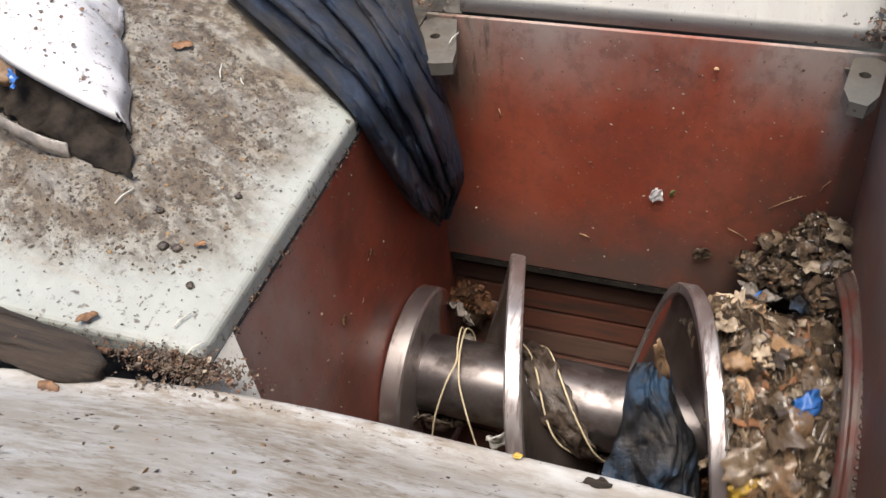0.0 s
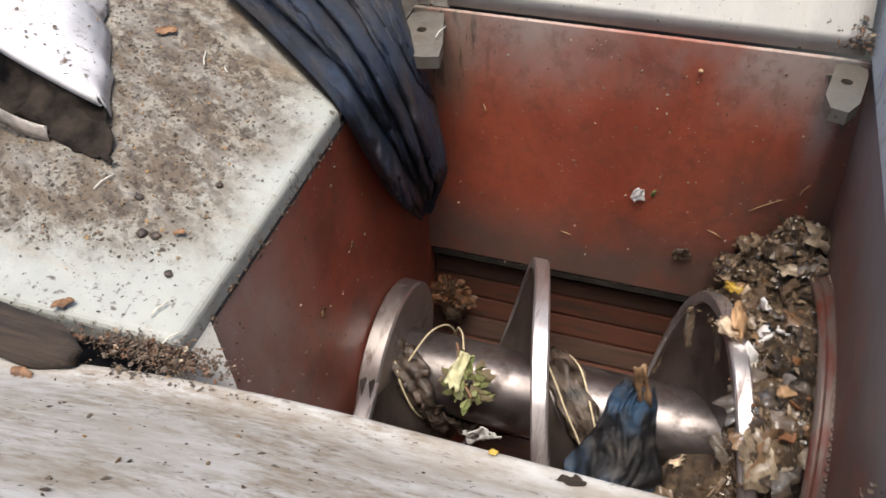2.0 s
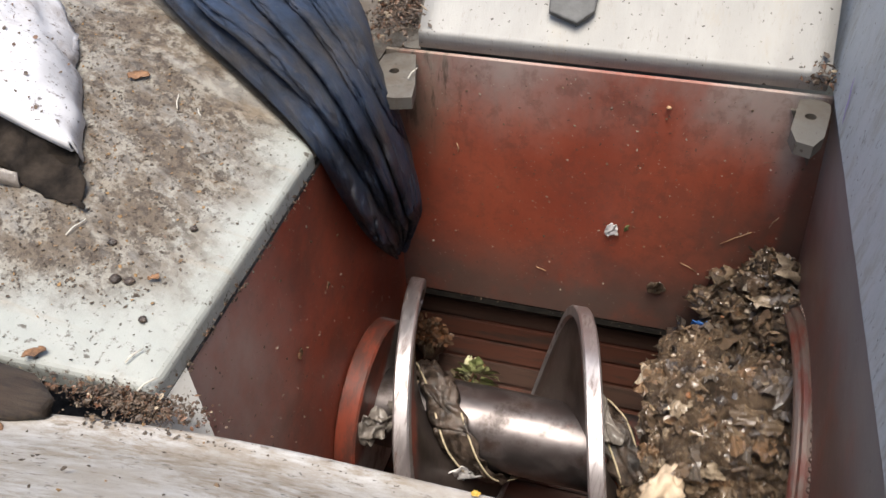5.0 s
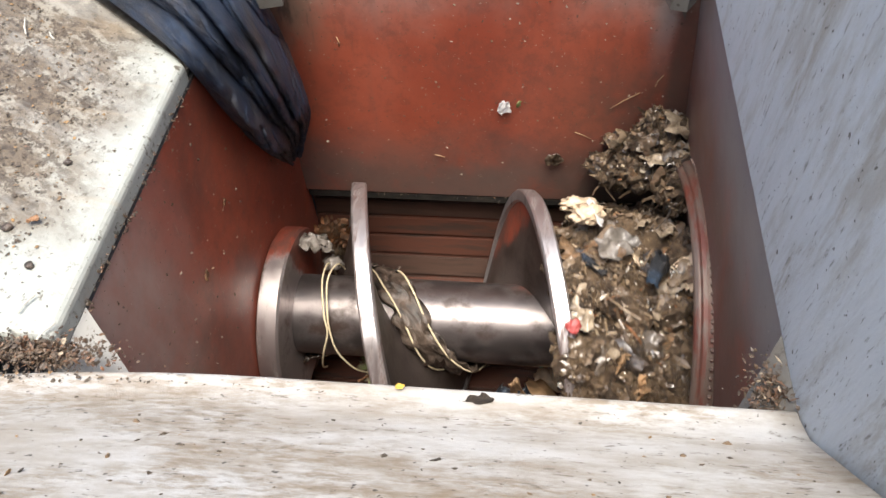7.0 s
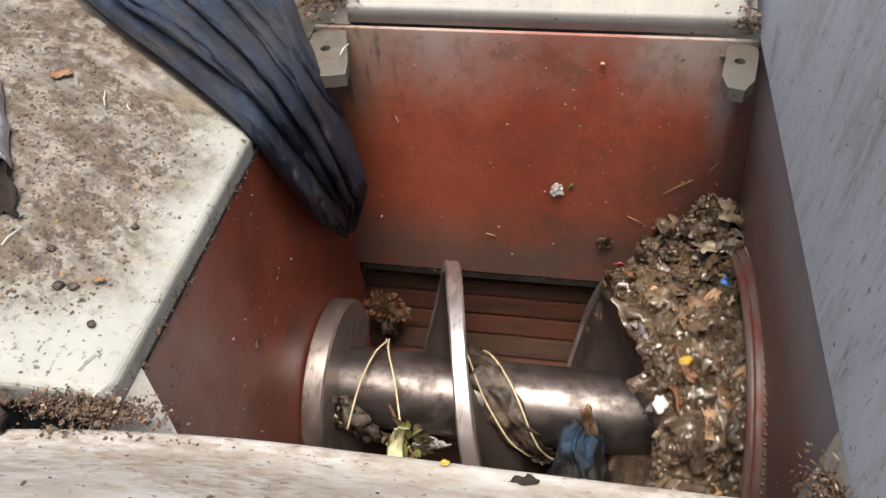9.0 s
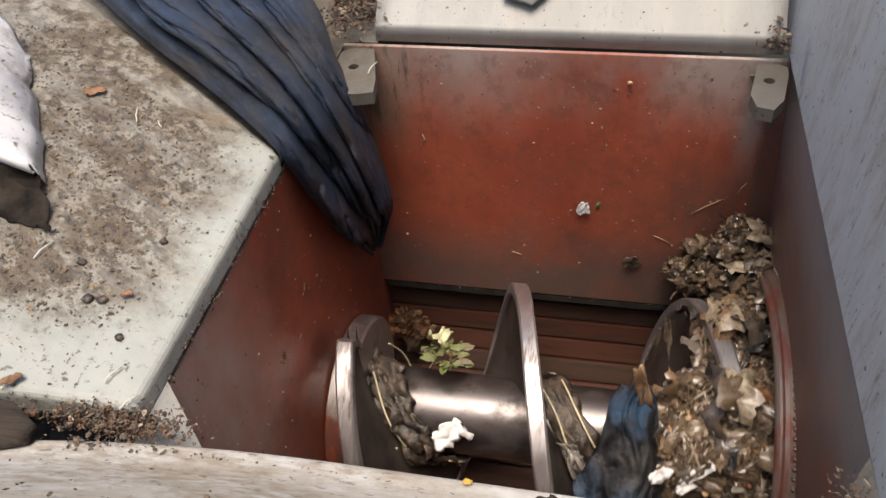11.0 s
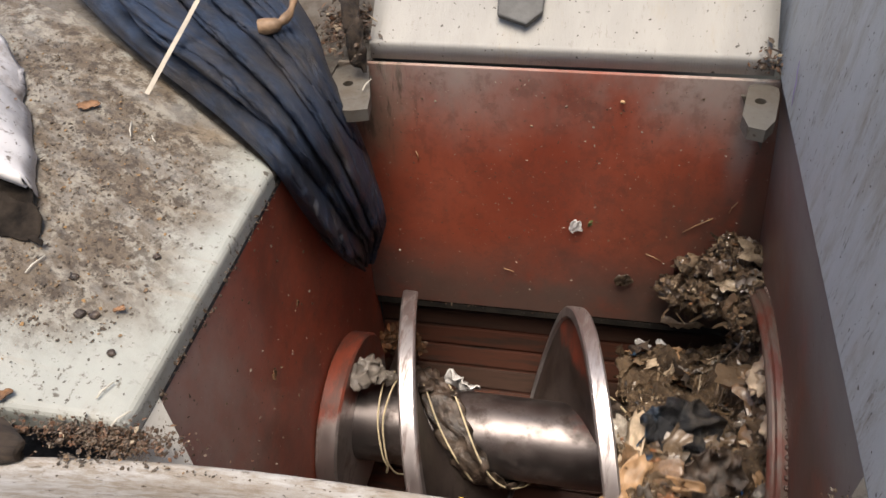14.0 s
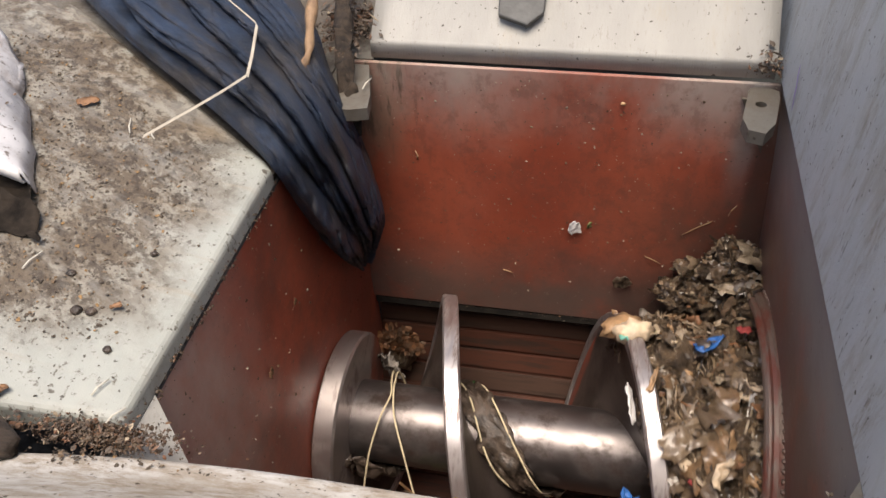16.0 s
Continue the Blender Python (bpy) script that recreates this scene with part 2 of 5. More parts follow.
def rotten_wood():
    m, t, b = nodes_of("rotten_wood")
    v = coord(t, (3, 40, 20))
    c = mix(t, steps(t, grain(t, v, 2.2, 8, 0.7), 0.35, 0.65), (0.012, 0.008, 0.006), (0.062, 0.042, 0.027))
    c = mix(t, mathn(t, "MULTIPLY", steps(t, grain(t, coord(t), 14, 8, 0.7), 0.5, 0.65), 0.6), c, (0.045, 0.028, 0.018))
    t.links.new(c, b.inputs["Base Color"])
    b.inputs["Roughness"].default_value = 0.75
    bump(t, b, grain(t, v, 3.0, 9, 0.75), 1.0, 0.008)
    return m


def island_mix(name, colours, rough=0.45, scale=30, smear=0.6, wet=0.0):
    """Bits of many colours, one to each loose bit."""
    m, t, b = nodes_of(name)
    g = t.nodes.new("ShaderNodeNewGeometry")
    ramp = t.nodes.new("ShaderNodeValToRGB")
    ramp.color_ramp.interpolation = "CONSTANT"
    el = ramp.color_ramp.elements
    while len(el) < len(colours):
        el.new(0.5)
    pos = 0.0
    for e, (w, c) in zip(el, colours):
        e.position, e.color = pos, (*c, 1)
        pos += w
    t.links.new(g.outputs["Random Per Island"], ramp.inputs["Fac"])
    v = coord(t)
    c = mix(t, mathn(t, "MULTIPLY", steps(t, grain(t, v, scale, 9, 0.75), 0.34, 0.62), smear), ramp.outputs["Color"], (0.125, 0.090, 0.060))
    b.inputs["Coat Weight"].default_value = wet
    t.links.new(c, b.inputs["Base Color"])
    rr = add(t, "ShaderNodeMapRange")
    rr.inputs["To Min"].default_value, rr.inputs["To Max"].default_value = rough - 0.2, rough + 0.25
    t.links.new(grain(t, v, 25), rr.inputs["Value"])
    t.links.new(rr.outputs["Result"], b.inputs["Roughness"])
    bump(t, b, grain(t, v, 120, 6), 0.5, 0.004)
    return m


def part_red(m, way, level):
    """Red primer left on one side of a turning part, with a ragged edge."""
    t, b = m.node_tree, m.node_tree.nodes["Principled BSDF"]
    tc = t.nodes.new("ShaderNodeTexCoord")
    d = t.nodes.new("ShaderNodeVectorMath")
    d.operation = "DOT_PRODUCT"
    t.links.new(tc.outputs["Object"], d.inputs[0])
    d.inputs[1].default_value = way
    n = add(t, "ShaderNodeTexNoise", Scale=7.0, Detail=7.0, Roughness=0.7)
    t.links.new(tc.outputs["Object"], n.inputs["Vector"])
    a = t.nodes.new("ShaderNodeMath")
    a.operation = "MULTIPLY_ADD"
    t.links.new(n.outputs["Fac"], a.inputs[0])
    a.inputs[1].default_value = 0.16
    t.links.new(d.outputs["Value"], a.inputs[2])
    f = steps(t, a.outputs[0], level + 0.06, level + 0.10)
    old = b.inputs["Base Color"].links[0].from_socket
    red = mix(t, steps(t, grain(t, coord(t, (3, 1, 1)), 8, 9, 0.72), 0.40, 0.62), (0.26, 0.060, 0.034), (0.115, 0.048, 0.036))
    t.links.new(mix(t, f, old, red), b.inputs["Base Color"])
    inv = mathn(t, "SUBTRACT", 1.0, f)
    oldm = b.inputs["Metallic"].links[0].from_socket
    t.links.new(mathn(t, "MULTIPLY", inv, oldm), b.inputs["Metallic"])
    return m


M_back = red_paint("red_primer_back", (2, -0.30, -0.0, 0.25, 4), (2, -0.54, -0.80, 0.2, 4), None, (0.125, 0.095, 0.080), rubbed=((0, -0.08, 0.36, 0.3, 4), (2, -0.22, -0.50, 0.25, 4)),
                   layers=((((0, 0.285, 0.330, 0.05, 6), (0, 0.375, 0.345, 0.04, 6), (2, -0.42, -0.14, 0.12, 5)), (3, 3, 2), 0.25, 0.5, 0.75, (0.33, 0.31, 0.28)),
                           # shade in the right corner beside the bracket, put into the paint
                           (((0, 0.345, 0.375, 0.04, 6),), (3, 3, 2), 0.1, 0.4, 0.7, (0.085, 0.060, 0.048)),
                           (((2, -2.0, 1.0, 0.1, 4),), (9, 9, 7), 0.50, 0.62, 0.45, (0.115, 0.050, 0.036)),
                           (((0, -0.47, -0.62, 0.12, 9), (2, -0.42, -0.20, 0.15, 8)), (6, 6, 3), 0.3, 0.55, 0.75, (0.21, 0.155, 0.11)),
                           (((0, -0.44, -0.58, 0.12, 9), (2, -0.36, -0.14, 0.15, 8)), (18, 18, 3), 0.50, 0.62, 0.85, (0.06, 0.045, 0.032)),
                           (((0, -0.42, -0.58, 0.10, 9), (2, -0.12, -0.05, 0.05, 8)), (9, 9, 4), 0.40, 0.62, 0.7, (0.36, 0.31, 0.25)),
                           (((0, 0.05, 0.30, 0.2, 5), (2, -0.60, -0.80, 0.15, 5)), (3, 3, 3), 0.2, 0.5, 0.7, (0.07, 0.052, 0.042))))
# near-end dust, and shade low on the wall painted as darker red
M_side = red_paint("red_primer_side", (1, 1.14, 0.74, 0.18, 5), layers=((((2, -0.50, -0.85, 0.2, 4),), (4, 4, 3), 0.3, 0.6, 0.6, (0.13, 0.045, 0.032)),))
M_right = red_paint("red_primer_worn", None, (2, 0.25, -0.12, 0.3, 3), None, (0.15, 0.112, 0.096),
                    layers=((((2, -0.36, -0.05, 0.12, 5),), (2, 3, 3), 0.05, 0.4, 0.9, (0.26, 0.255, 0.245)),
                            (((2, -0.20, -0.50, 0.2, 5),), (3, 3, 2), 0.35, 0.6, 0.3, (0.14, 0.052, 0.036))))
M_pit = red_paint("red_primer_pit", None, (2, 0.2, -0.4, 0.2, 3), None, (0.1, 0.07, 0.055))
M_left_plate = grey_paint("muddy_grey_paint", (0.315, 0.328, 0.30), (0.17, 0.13, 0.085), 0.22, 0.8, (1.4, 0.9, 1), 4.0, smears=((1, 0.68, 0.90, 0.3, 4), (0, -0.68, -0.88, 0.25, 5)))
M_near_plate = grey_paint("scuffed_grey_paint", (0.51, 0.50, 0.48), (0.21, 0.155, 0.095), 0.76, 0.8, (0.75, 1.8, 1.6), 4.0)
M_far_plate = grey_paint("pale_grey_paint", (0.32, 0.31, 0.285), (0.34, 0.29, 0.21), 0.2, 0.3, (3.0, 1, 0.6), 3.0)
# blue of the sky's light is mixed into this grey paint
M_right_plate = grey_paint("sky_tinted_grey_paint", (0.365, 0.39, 0.42), (0.20, 0.18, 0.14), 0.55, 0.75, (1, 2.6, 0.7), 4.0)
M_litter = grey_paint("dirt_caked_paint", (0.16, 0.15, 0.13), (0.065, 0.046, 0.03), 0.9, 0.8)
M_bracket = grey_paint("bracket_grey", (0.125, 0.117, 0.103), (0.09, 0.068, 0.045), 0.7, 0.6)
M_rim_steel = steel("polished_steel_rim", (0.50, 0.465, 0.46), (0.12, 0.08, 0.07), 0.2, 0.46, (6, 1, 1))
M_shaft = part_red(steel("worn_steel_shaft", (0.17, 0.15, 0.145), (0.04, 0.025, 0.02), 0.13, 0.52, (1.2, 1.3, 1.3)), (0.30, 0.92, -0.25), 0.105)
M_flight = part_red(steel("stained_steel_flight", (0.085, 0.066, 0.058), (0.030, 0.022, 0.018), 0.25, 0.6, metal=0.4), (0, 0.966, -0.259), 0.25)
M_collar = part_red(steel("collar_steel", (0.50, 0.45, 0.43), (0.13, 0.08, 0.06), 0.22, 0.4, (3, 1, 1)), (0, 0.966, -0.259), 0.10)
M_trough = steel("rusty_trough", (0.115, 0.046, 0.030), (0.05, 0.032, 0.025), 0.3, 0.5, (0.5, 4, 4), 0.3)
M_strip = steel("scraped_trough", (0.10, 0.058, 0.043), (0.05, 0.03, 0.022), 0.3, 0.5, (0.4, 5, 5), 0.4)
M_ring = steel("rusty_ring", (0.17, 0.125, 0.10), (0.15, 0.045, 0.03), 0.28, 0.62, (5, 0.9, 0.9), metal=0.35)
M_asphalt = plain("asphalt", (0.05, 0.05, 0.05), 0.9, 0.4, 30)
M_casing = plain("casing_paint", (0.2, 0.21, 0.2), 0.6, 0.2, 6)
M_cloth = dusty_cloth()
M_twine = plain("cream_twine", (0.62, 0.52, 0.34), 0.7, 0.2, 60)
M_wrap = plain("dark_wet_plastic", (0.065, 0.048, 0.037), 0.28, 0.85, 26, bmp=1.0)
M_film = plain("murky_clear_film", (0.21, 0.185, 0.16), 0.15, 0.4, 22, bmp=0.6)
M_bluebag = blotchy_bag()
M_blue = plain("bright_blue_plastic", (0.03, 0.12, 0.36), 0.35, 0.4, 20)
M_yellow = plain("yellow_peel", (0.50, 0.32, 0.05), 0.4, 0.3, 25)
M_pale = plain("pale_mash", (0.60, 0.47, 0.33), 0.5, 0.35, 20, bmp=0.6)
M_tan = plain("tan_skin", (0.42, 0.26, 0.14), 0.45, 0.4, 15, bmp=0.5)
M_white = plain("white_film", (0.70, 0.68, 0.66), 0.45, 0.12, 14, bmp=0.3)
M_sack = grey_paint("splashed_white_film", (0.56, 0.55, 0.56), (0.25, 0.185, 0.14), 0.42, 0.95, (1, 1, 1), 6.0)
M_strap = plain("cream_strap", (0.44, 0.39, 0.31), 0.5, 0.15, 30)
M_leaf = island_mix("green_leaves", [(0.4, (0.16, 0.20, 0.06)), (0.3, (0.30, 0.34, 0.13)), (0.3, (0.16, 0.13, 0.07))], 0.5)
M_dry = island_mix("dry_leaves", [(0.4, (0.18, 0.075, 0.03)), (0.3, (0.30, 0.12, 0.045)), (0.3, (0.11, 0.055, 0.03))], 0.55)
M_waste = island_mix("chopped_waste", [(0.30, (0.145, 0.098, 0.060)), (0.22, (0.22, 0.150, 0.090)), (0.19, (0.06, 0.041, 0.028)),
                                       (0.12, (0.32, 0.23, 0.14)), (0.07, (0.48, 0.38, 0.26)), (0.05, (0.05, 0.055, 0.065)), (0.03, (0.30, 0.12, 0.04)), (0.02, (0.65, 0.58, 0.48))], 0.26, 40, 0.6, 0.5)
M_sheets = island_mix("sodden_scraps", [(0.30, (0.15, 0.102, 0.064)), (0.22, (0.25, 0.18, 0.115)), (0.10, (0.46, 0.37, 0.26)), (0.12, (0.15, 0.13, 0.11)), (0.11, (0.035, 0.036, 0.042)), (0.11, (0.27, 0.16, 0.085)), (0.04, (0.62, 0.56, 0.48))], 0.26, 32, 0.75, 0.5)
M_mash = wet_mash()
M_mud = island_mix("glistening_mud", [(0.40, (0.125, 0.087, 0.054)), (0.28, (0.085, 0.058, 0.036)), (0.20, (0.18, 0.128, 0.080)), (0.08, (0.28, 0.205, 0.13)), (0.04, (0.05, 0.048, 0.05))], 0.22, 36, 0.7, 0.8)
M_muck = island_mix("dark_muck_shreds", [(0.40, (0.095, 0.066, 0.041)), (0.30, (0.055, 0.038, 0.025)), (0.18, (0.17, 0.118, 0.072)), (0.07, (0.33, 0.25, 0.16)), (0.05, (0.04, 0.042, 0.05))], 0.28, 40, 0.6, 0.4)
M_petal = plain("faded_leaf", (0.52, 0.50, 0.30), 0.5, 0.3, 25, bmp=0.5)
# muddy film whose colour also holds the shade below the sack
M_filling = plain("shaded_muddy_film", (0.022, 0.017, 0.013), 0.8, 0.9, 11, bmp=1.0, spec=0.12)
M_black = plain("black_shade", (0.022, 0.018, 0.014), 0.85, 0.6, 20, bmp=0.9)
M_limp = plain("limp_brown_skin", (0.25, 0.155, 0.085), 0.5, 0.5, 18, bmp=0.8)
M_wood = rotten_wood()
M_soil = island_mix("dirt_crumbs", [(0.56, (0.042, 0.027, 0.018)), (0.26, (0.085, 0.045, 0.026)), (0.14, (0.16, 0.07, 0.035)), (0.04, (0.42, 0.34, 0.24))], 0.5)
M_crumb = island_mix("wall_crumbs", [(0.5, (0.09, 0.05, 0.03)), (0.2, (0.2, 0.13, 0.07)), (0.3, (0.55, 0.47, 0.36))], 0.6)
M_darkcrumb = island_mix("plate_crumbs", [(0.7, (0.045, 0.035, 0.025)), (0.2, (0.16, 0.10, 0.05)), (0.1, (0.3, 0.17, 0.06))], 0.6)
M_white_bit = plain("white_stalk", (0.55, 0.52, 0.45), 0.6, 0.1, 30)
M_orange = plain("brown_leaf", (0.17, 0.088, 0.042), 0.6, 0.6, 45)
M_wgrey = plain("block_grey", (0.07, 0.07, 0.068), 0.55, 0.25, 20)
M_teal = plain("teal_scrap", (0.16, 0.42, 0.34), 0.5, 0.3, 25)
M_red_bit = plain("red_scrap", (0.40, 0.07, 0.065), 0.45, 0.2, 25)
M_green = plain("dark_green_leaf", (0.05, 0.12, 0.04), 0.5, 0.4, 30)
M_purple = plain("purple_marker", (0.25, 0.20, 0.42), 0.6, 0.2, 25)


# ---------------------------------------------------------------- mesh helpers
def link(name, bm, mat, parent=None, label="", smooth=False):
    me = bpy.data.meshes.new(name)
    bm.normal_update()
    bm.to_mesh(me)
    bm.free()
    me.materials.append(mat)
    if smooth:
        for p in me.polygons:
            p.use_smooth = True
    ob = new(name, me)
    if parent:
        ob.parent = parent
    if label:
        tagged(ob, label)
    return ob


def part(name, bm, mat, parent, label="", smooth=False):
    return link(name, bm, mat, parent, label, smooth)


def thing(name, label, category, group="", kind="", at=(0, 0, 0)):
    e = new(name)
    e.empty_display_size = 0.05
    e.location = at
    return tagged(e, label, category, group, kind)


def slab(points, normal, thick, bevel=0.0):
    """A flat sheet of metal: its corner points, and its thickness against the normal."""
    bm = bmesh.new()
    n = Vector(normal).normalized() * thick
    top = [bm.verts.new(p) for p in points]
    low = [bm.verts.new(Vector(p) - n) for p in points]
    bm.faces.new(top)
    bm.faces.new(low[::-1])
    k = len(points)
    for i in range(k):
        bm.faces.new((top[i], low[i], low[(i + 1) % k], top[(i + 1) % k]))
    bmesh.ops.recalc_face_normals(bm, faces=bm.faces)
    if bevel:
        bmesh.ops.bevel(bm, geom=bm.edges[:], offset=bevel, segments=2, affect="EDGES", profile=0.6)
    return bm


def box(size, at=(0, 0, 0), bevel=0.0, turn=None):
    bm = bmesh.new()
    m = Matrix.Translation(at) @ (turn or Matrix()) @ Matrix.Diagonal((*size, 1))
    bmesh.ops.create_cube(bm, size=1, matrix=m)
    if bevel:
        bmesh.ops.bevel(bm, geom=bm.edges[:], offset=bevel, segments=2, affect="EDGES")
    return bm


def sheet(rows, closed=False):
    """A skin over rows of points."""
    bm = bmesh.new()
    vs = [[bm.verts.new(p) for p in r] for r in rows]
    for a, b in zip(vs, vs[1:]):
        for i in range(len(a) - (0 if closed else 1)):
            j = (i + 1) % len(a)
            bm.faces.new((a[i], a[j], b[j], b[i]))
    return bm


def tube(path, radius, sides=7, taper=None):
    pts = [Vector(p) for p in path]
    rows = []
    for i, p in enumerate(pts):
        d = (pts[min(i + 1, len(pts) - 1)] - pts[max(i - 1, 0)]).normalized()
        a = d.orthogonal().normalized() if i == 0 else (ref - d * ref.dot(d)).normalized()
        ref = a
        b = d.cross(a)
        r = radius * (taper(i / (len(pts) - 1)) if taper else 1)
        rows.append([p + (a * math.cos(q) + b * math.sin(q)) * r for q in (2 * math.pi * k / sides for k in range(sides))])
    bm = sheet(rows, True)
    bm.verts.ensure_lookup_table()
    n = len(bm.verts)
    bm.faces.new([bm.verts[k] for k in range(sides)][::-1])
    bm.faces.new([bm.verts[n - sides + k] for k in range(sides)])
    return bm


def smooth_path(points, n):
    """A flowing line through the points."""
    p = [Vector(q) for q in points]
    out = []
    for i in range(n):
        u = i / (n - 1) * (len(p) - 1)
        k = min(int(u), len(p) - 2)
        f = u - k
        a, b, c, d = p[max(k - 1, 0)], p[k], p[k + 1], p[min(k + 2, len(p) - 1)]
        out.append(0.5 * ((2 * b) + (c - a) * f + (2 * a - 5 * b + 4 * c - d) * f * f + (3 * b - a - 3 * c + d) * f ** 3))
    return out


def lump(rx, ry, rz, rough=0.3, freq=3.0, seed=0, sub=3, at=(0, 0, 0)):
    bm = bmesh.new()
    bmesh.ops.create_icosphere(bm, subdivisions=sub, radius=1)
    off = Vector((seed * 7.13, seed * 3.7, seed * 1.9))
    s = max(rx, ry, rz)
    for v in bm.verts:
        n = noise.noise(v.co * freq + off) * rough + noise.noise(v.co * freq * 2.7 + off) * rough * 0.5
        q = v.co * (1 + n)
        v.co = Vector((q.x * rx, q.y * ry, q.z * rz)) + Vector(at)
    return bm


def crumple(w, h, amp, seed=0, n=10, freq=5.0, ragged=0.25):
    """A crumpled scrap of sheet."""
    off = Vector((seed * 5.1, seed * 2.3, seed))
    rows = []
    for j in range(n + 1):
        r = []
        for i in range(n + 1):
            x, y = (i / n - 0.5), (j / n - 0.5)
            x, y = x * math.sqrt(1 - 1.6 * y * y), y * math.sqrt(1 - 1.6 * x * x)
            e = min(1, math.hypot(x, y) * 2)
            ang = math.atan2(y, x)
            k = 1 + 0.9 * ragged * noise.noise(Vector((math.cos(ang) * 1.7, math.sin(ang) * 1.7, 0)) + off) * e + 0.6 * ragged * noise.noise(Vector((math.cos(ang) * 5, math.sin(ang) * 5, 4)) + off) * e
            d = noise.noise_vector(Vector((x * w * freq / max(w, h), y * h * freq / max(w, h), 0)) + off)
            r.append(Vector((x * w * k, y * h * k, 0)) + Vector((d.x * 0.6, d.y * 0.6, d.z)) * amp)
        rows.append(r)
    return sheet(rows)


def torn(w, h, amp, seed=0):
    """A torn, curled shred with straight and ragged sides."""
    r = random.Random(seed * 13 + 5)
    off, bend, twist = Vector((seed * 4.1, seed * 1.7, seed)), r.uniform(-2.2, 2.2), r.uniform(-0.9, 0.9)
    rows = []
    for j in range(7):
        y = j / 6 - 0.5
        row = []
        for i in range(8):
            x = i / 7 - 0.5
            taper = 1 - 0.55 * r.random() * abs(x) - 0.35 * (x + 0.5) * (seed % 3 == 0)
            d = noise.noise_vector(Vector((x * 3.2, y * 3.2, 0)) + off)
            e = noise.noise(Vector((x * 6, y * 6, 3)) + off)
            a = bend * x
            row.append(Vector((w * (math.sin(a) / bend + 0.16 * e), h * (y * taper + 0.2 * d.y), w * (1 - math.cos(a)) / bend + twist * h * x * y + d.z * amp * 1.3)))
        rows.append(row)
    return sheet(rows)




def bits(place, count, lo, hi, flat=0.35, seed=1, lean=0.45, sliver=0.15):
    """Many loose bits: small bent flakes and chunks, each where place(rng) puts it. place gives a point and an outward normal."""
    r = random.Random(seed)
    verts, faces = [], []
    for _ in range(count):
        got = place(r)
        if got is None:
            continue
        p, n = Vector(got[0]), Vector(got[1]).normalized()
        s = lo * (hi / lo) ** (r.random() ** 1.8)
        a = n.orthogonal().normalized()
        a = Matrix.Rotation(r.random() * 6.283, 3, n) @ a
        tilt = Matrix.Rotation(r.gauss(0, lean), 3, a)
        n2 = tilt @ n
        b = n2.cross(a)
        long = r.uniform(0.7, 1.6) if r.random() > sliver else r.uniform(1.6, 4.0)
        s /= math.sqrt(long)
        k = len(verts)
        m = r.choice((4, 5, 6))
        for q in range(m):
            ang = 6.283 * (q + r.uniform(-0.25, 0.25)) / m
            rad = s * r.uniform(0.6, 1.1)
            verts.append(p + a * math.cos(ang) * rad * long + b * math.sin(ang) * rad + n2 * s * r.uniform(-0.25, 0.35))
        verts.append(p + n2 * s * flat * r.uniform(0.5, 1.6))
        verts.append(p - n2 * s * flat * 0.8)
        for q in range(m):
            faces.append((k + q, k + (q + 1) % m, k + m))
            faces.append((k + (q + 1) % m, k + q, k + m + 1))
    return verts, faces


def stuff(name, vf, mat, label, category, parent=None, kind="stuff"):
    me = bpy.data.meshes.new(name)
    me.from_pydata([tuple(v) for v in vf[0]], [], vf[1])
    me.materials.append(mat)
    ob = new(name, me)
    ob.parent = parent
    return tagged(ob, label, category, "", kind) if category else ob


# ---------------------------------------------------------------- plan (metres; the hopper's rim is z = 0)
XL, XR, YN, YB = -0.685, 0.377, 0.60, 1.75
AY, AZ = 1.33, -0.95          # the screw's axis runs along x here
R_FLIGHT, R_SHAFT, R_TROUGH = 0.385, 0.115, 0.455
PITCH, TURN = 0.475, 45.86    # metres a turn, degrees a second
X_TOP = -0.415                # where the first flight crosses the top at 0 s


# ---------------------------------------------------------------- the hopper
ground = link("ground", box((900, 900, 0.1), (0, 0, -1.60)), M_asphalt)
tagged(ground, "dark asphalt yard under the hopper", "ground", kind="structure")

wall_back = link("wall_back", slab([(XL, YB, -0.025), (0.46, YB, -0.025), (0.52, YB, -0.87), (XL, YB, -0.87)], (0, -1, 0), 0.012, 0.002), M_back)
tagged(wall_back, "worn red-primed steel back wall of the hopper", "wall", kind="structure")
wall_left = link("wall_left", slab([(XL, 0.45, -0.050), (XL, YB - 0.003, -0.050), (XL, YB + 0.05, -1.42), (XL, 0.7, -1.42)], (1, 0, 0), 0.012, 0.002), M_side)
tagged(wall_left, "red-primed steel side wall with dust along its edge", "wall", kind="structure")
rw = []
for k in range(9):
    z = 0.004 - 0.866 * k / 8
    x = XR + 0.016 + 0.072 * (k / 8) ** 0.8
    rw.append([(x, 0.42, z), (x, YB + 0.02, z)])
rw.append([(0.47, 0.42, -1.42), (0.47, YB + 0.06, -1.42)])
wall_right = link("wall_right", sheet(rw), M_right)
wall_right.modifiers.new("thick", "SOLIDIFY").thickness = -0.012
tagged(wall_right, "dark grimy red steel wall round the outlet", "wall", kind="structure")
wall_near = link("wall_near", slab([(XL, 0.57, -0.06), (0.44, 0.57, -0.06), (0.48, 0.88, -0.95), (XL, 0.88, -0.95)], (0, 1, 0.3), 0.012), M_pit)
tagged(wall_near, "red-primed steel near wall of the hopper", "wall", kind="structure")

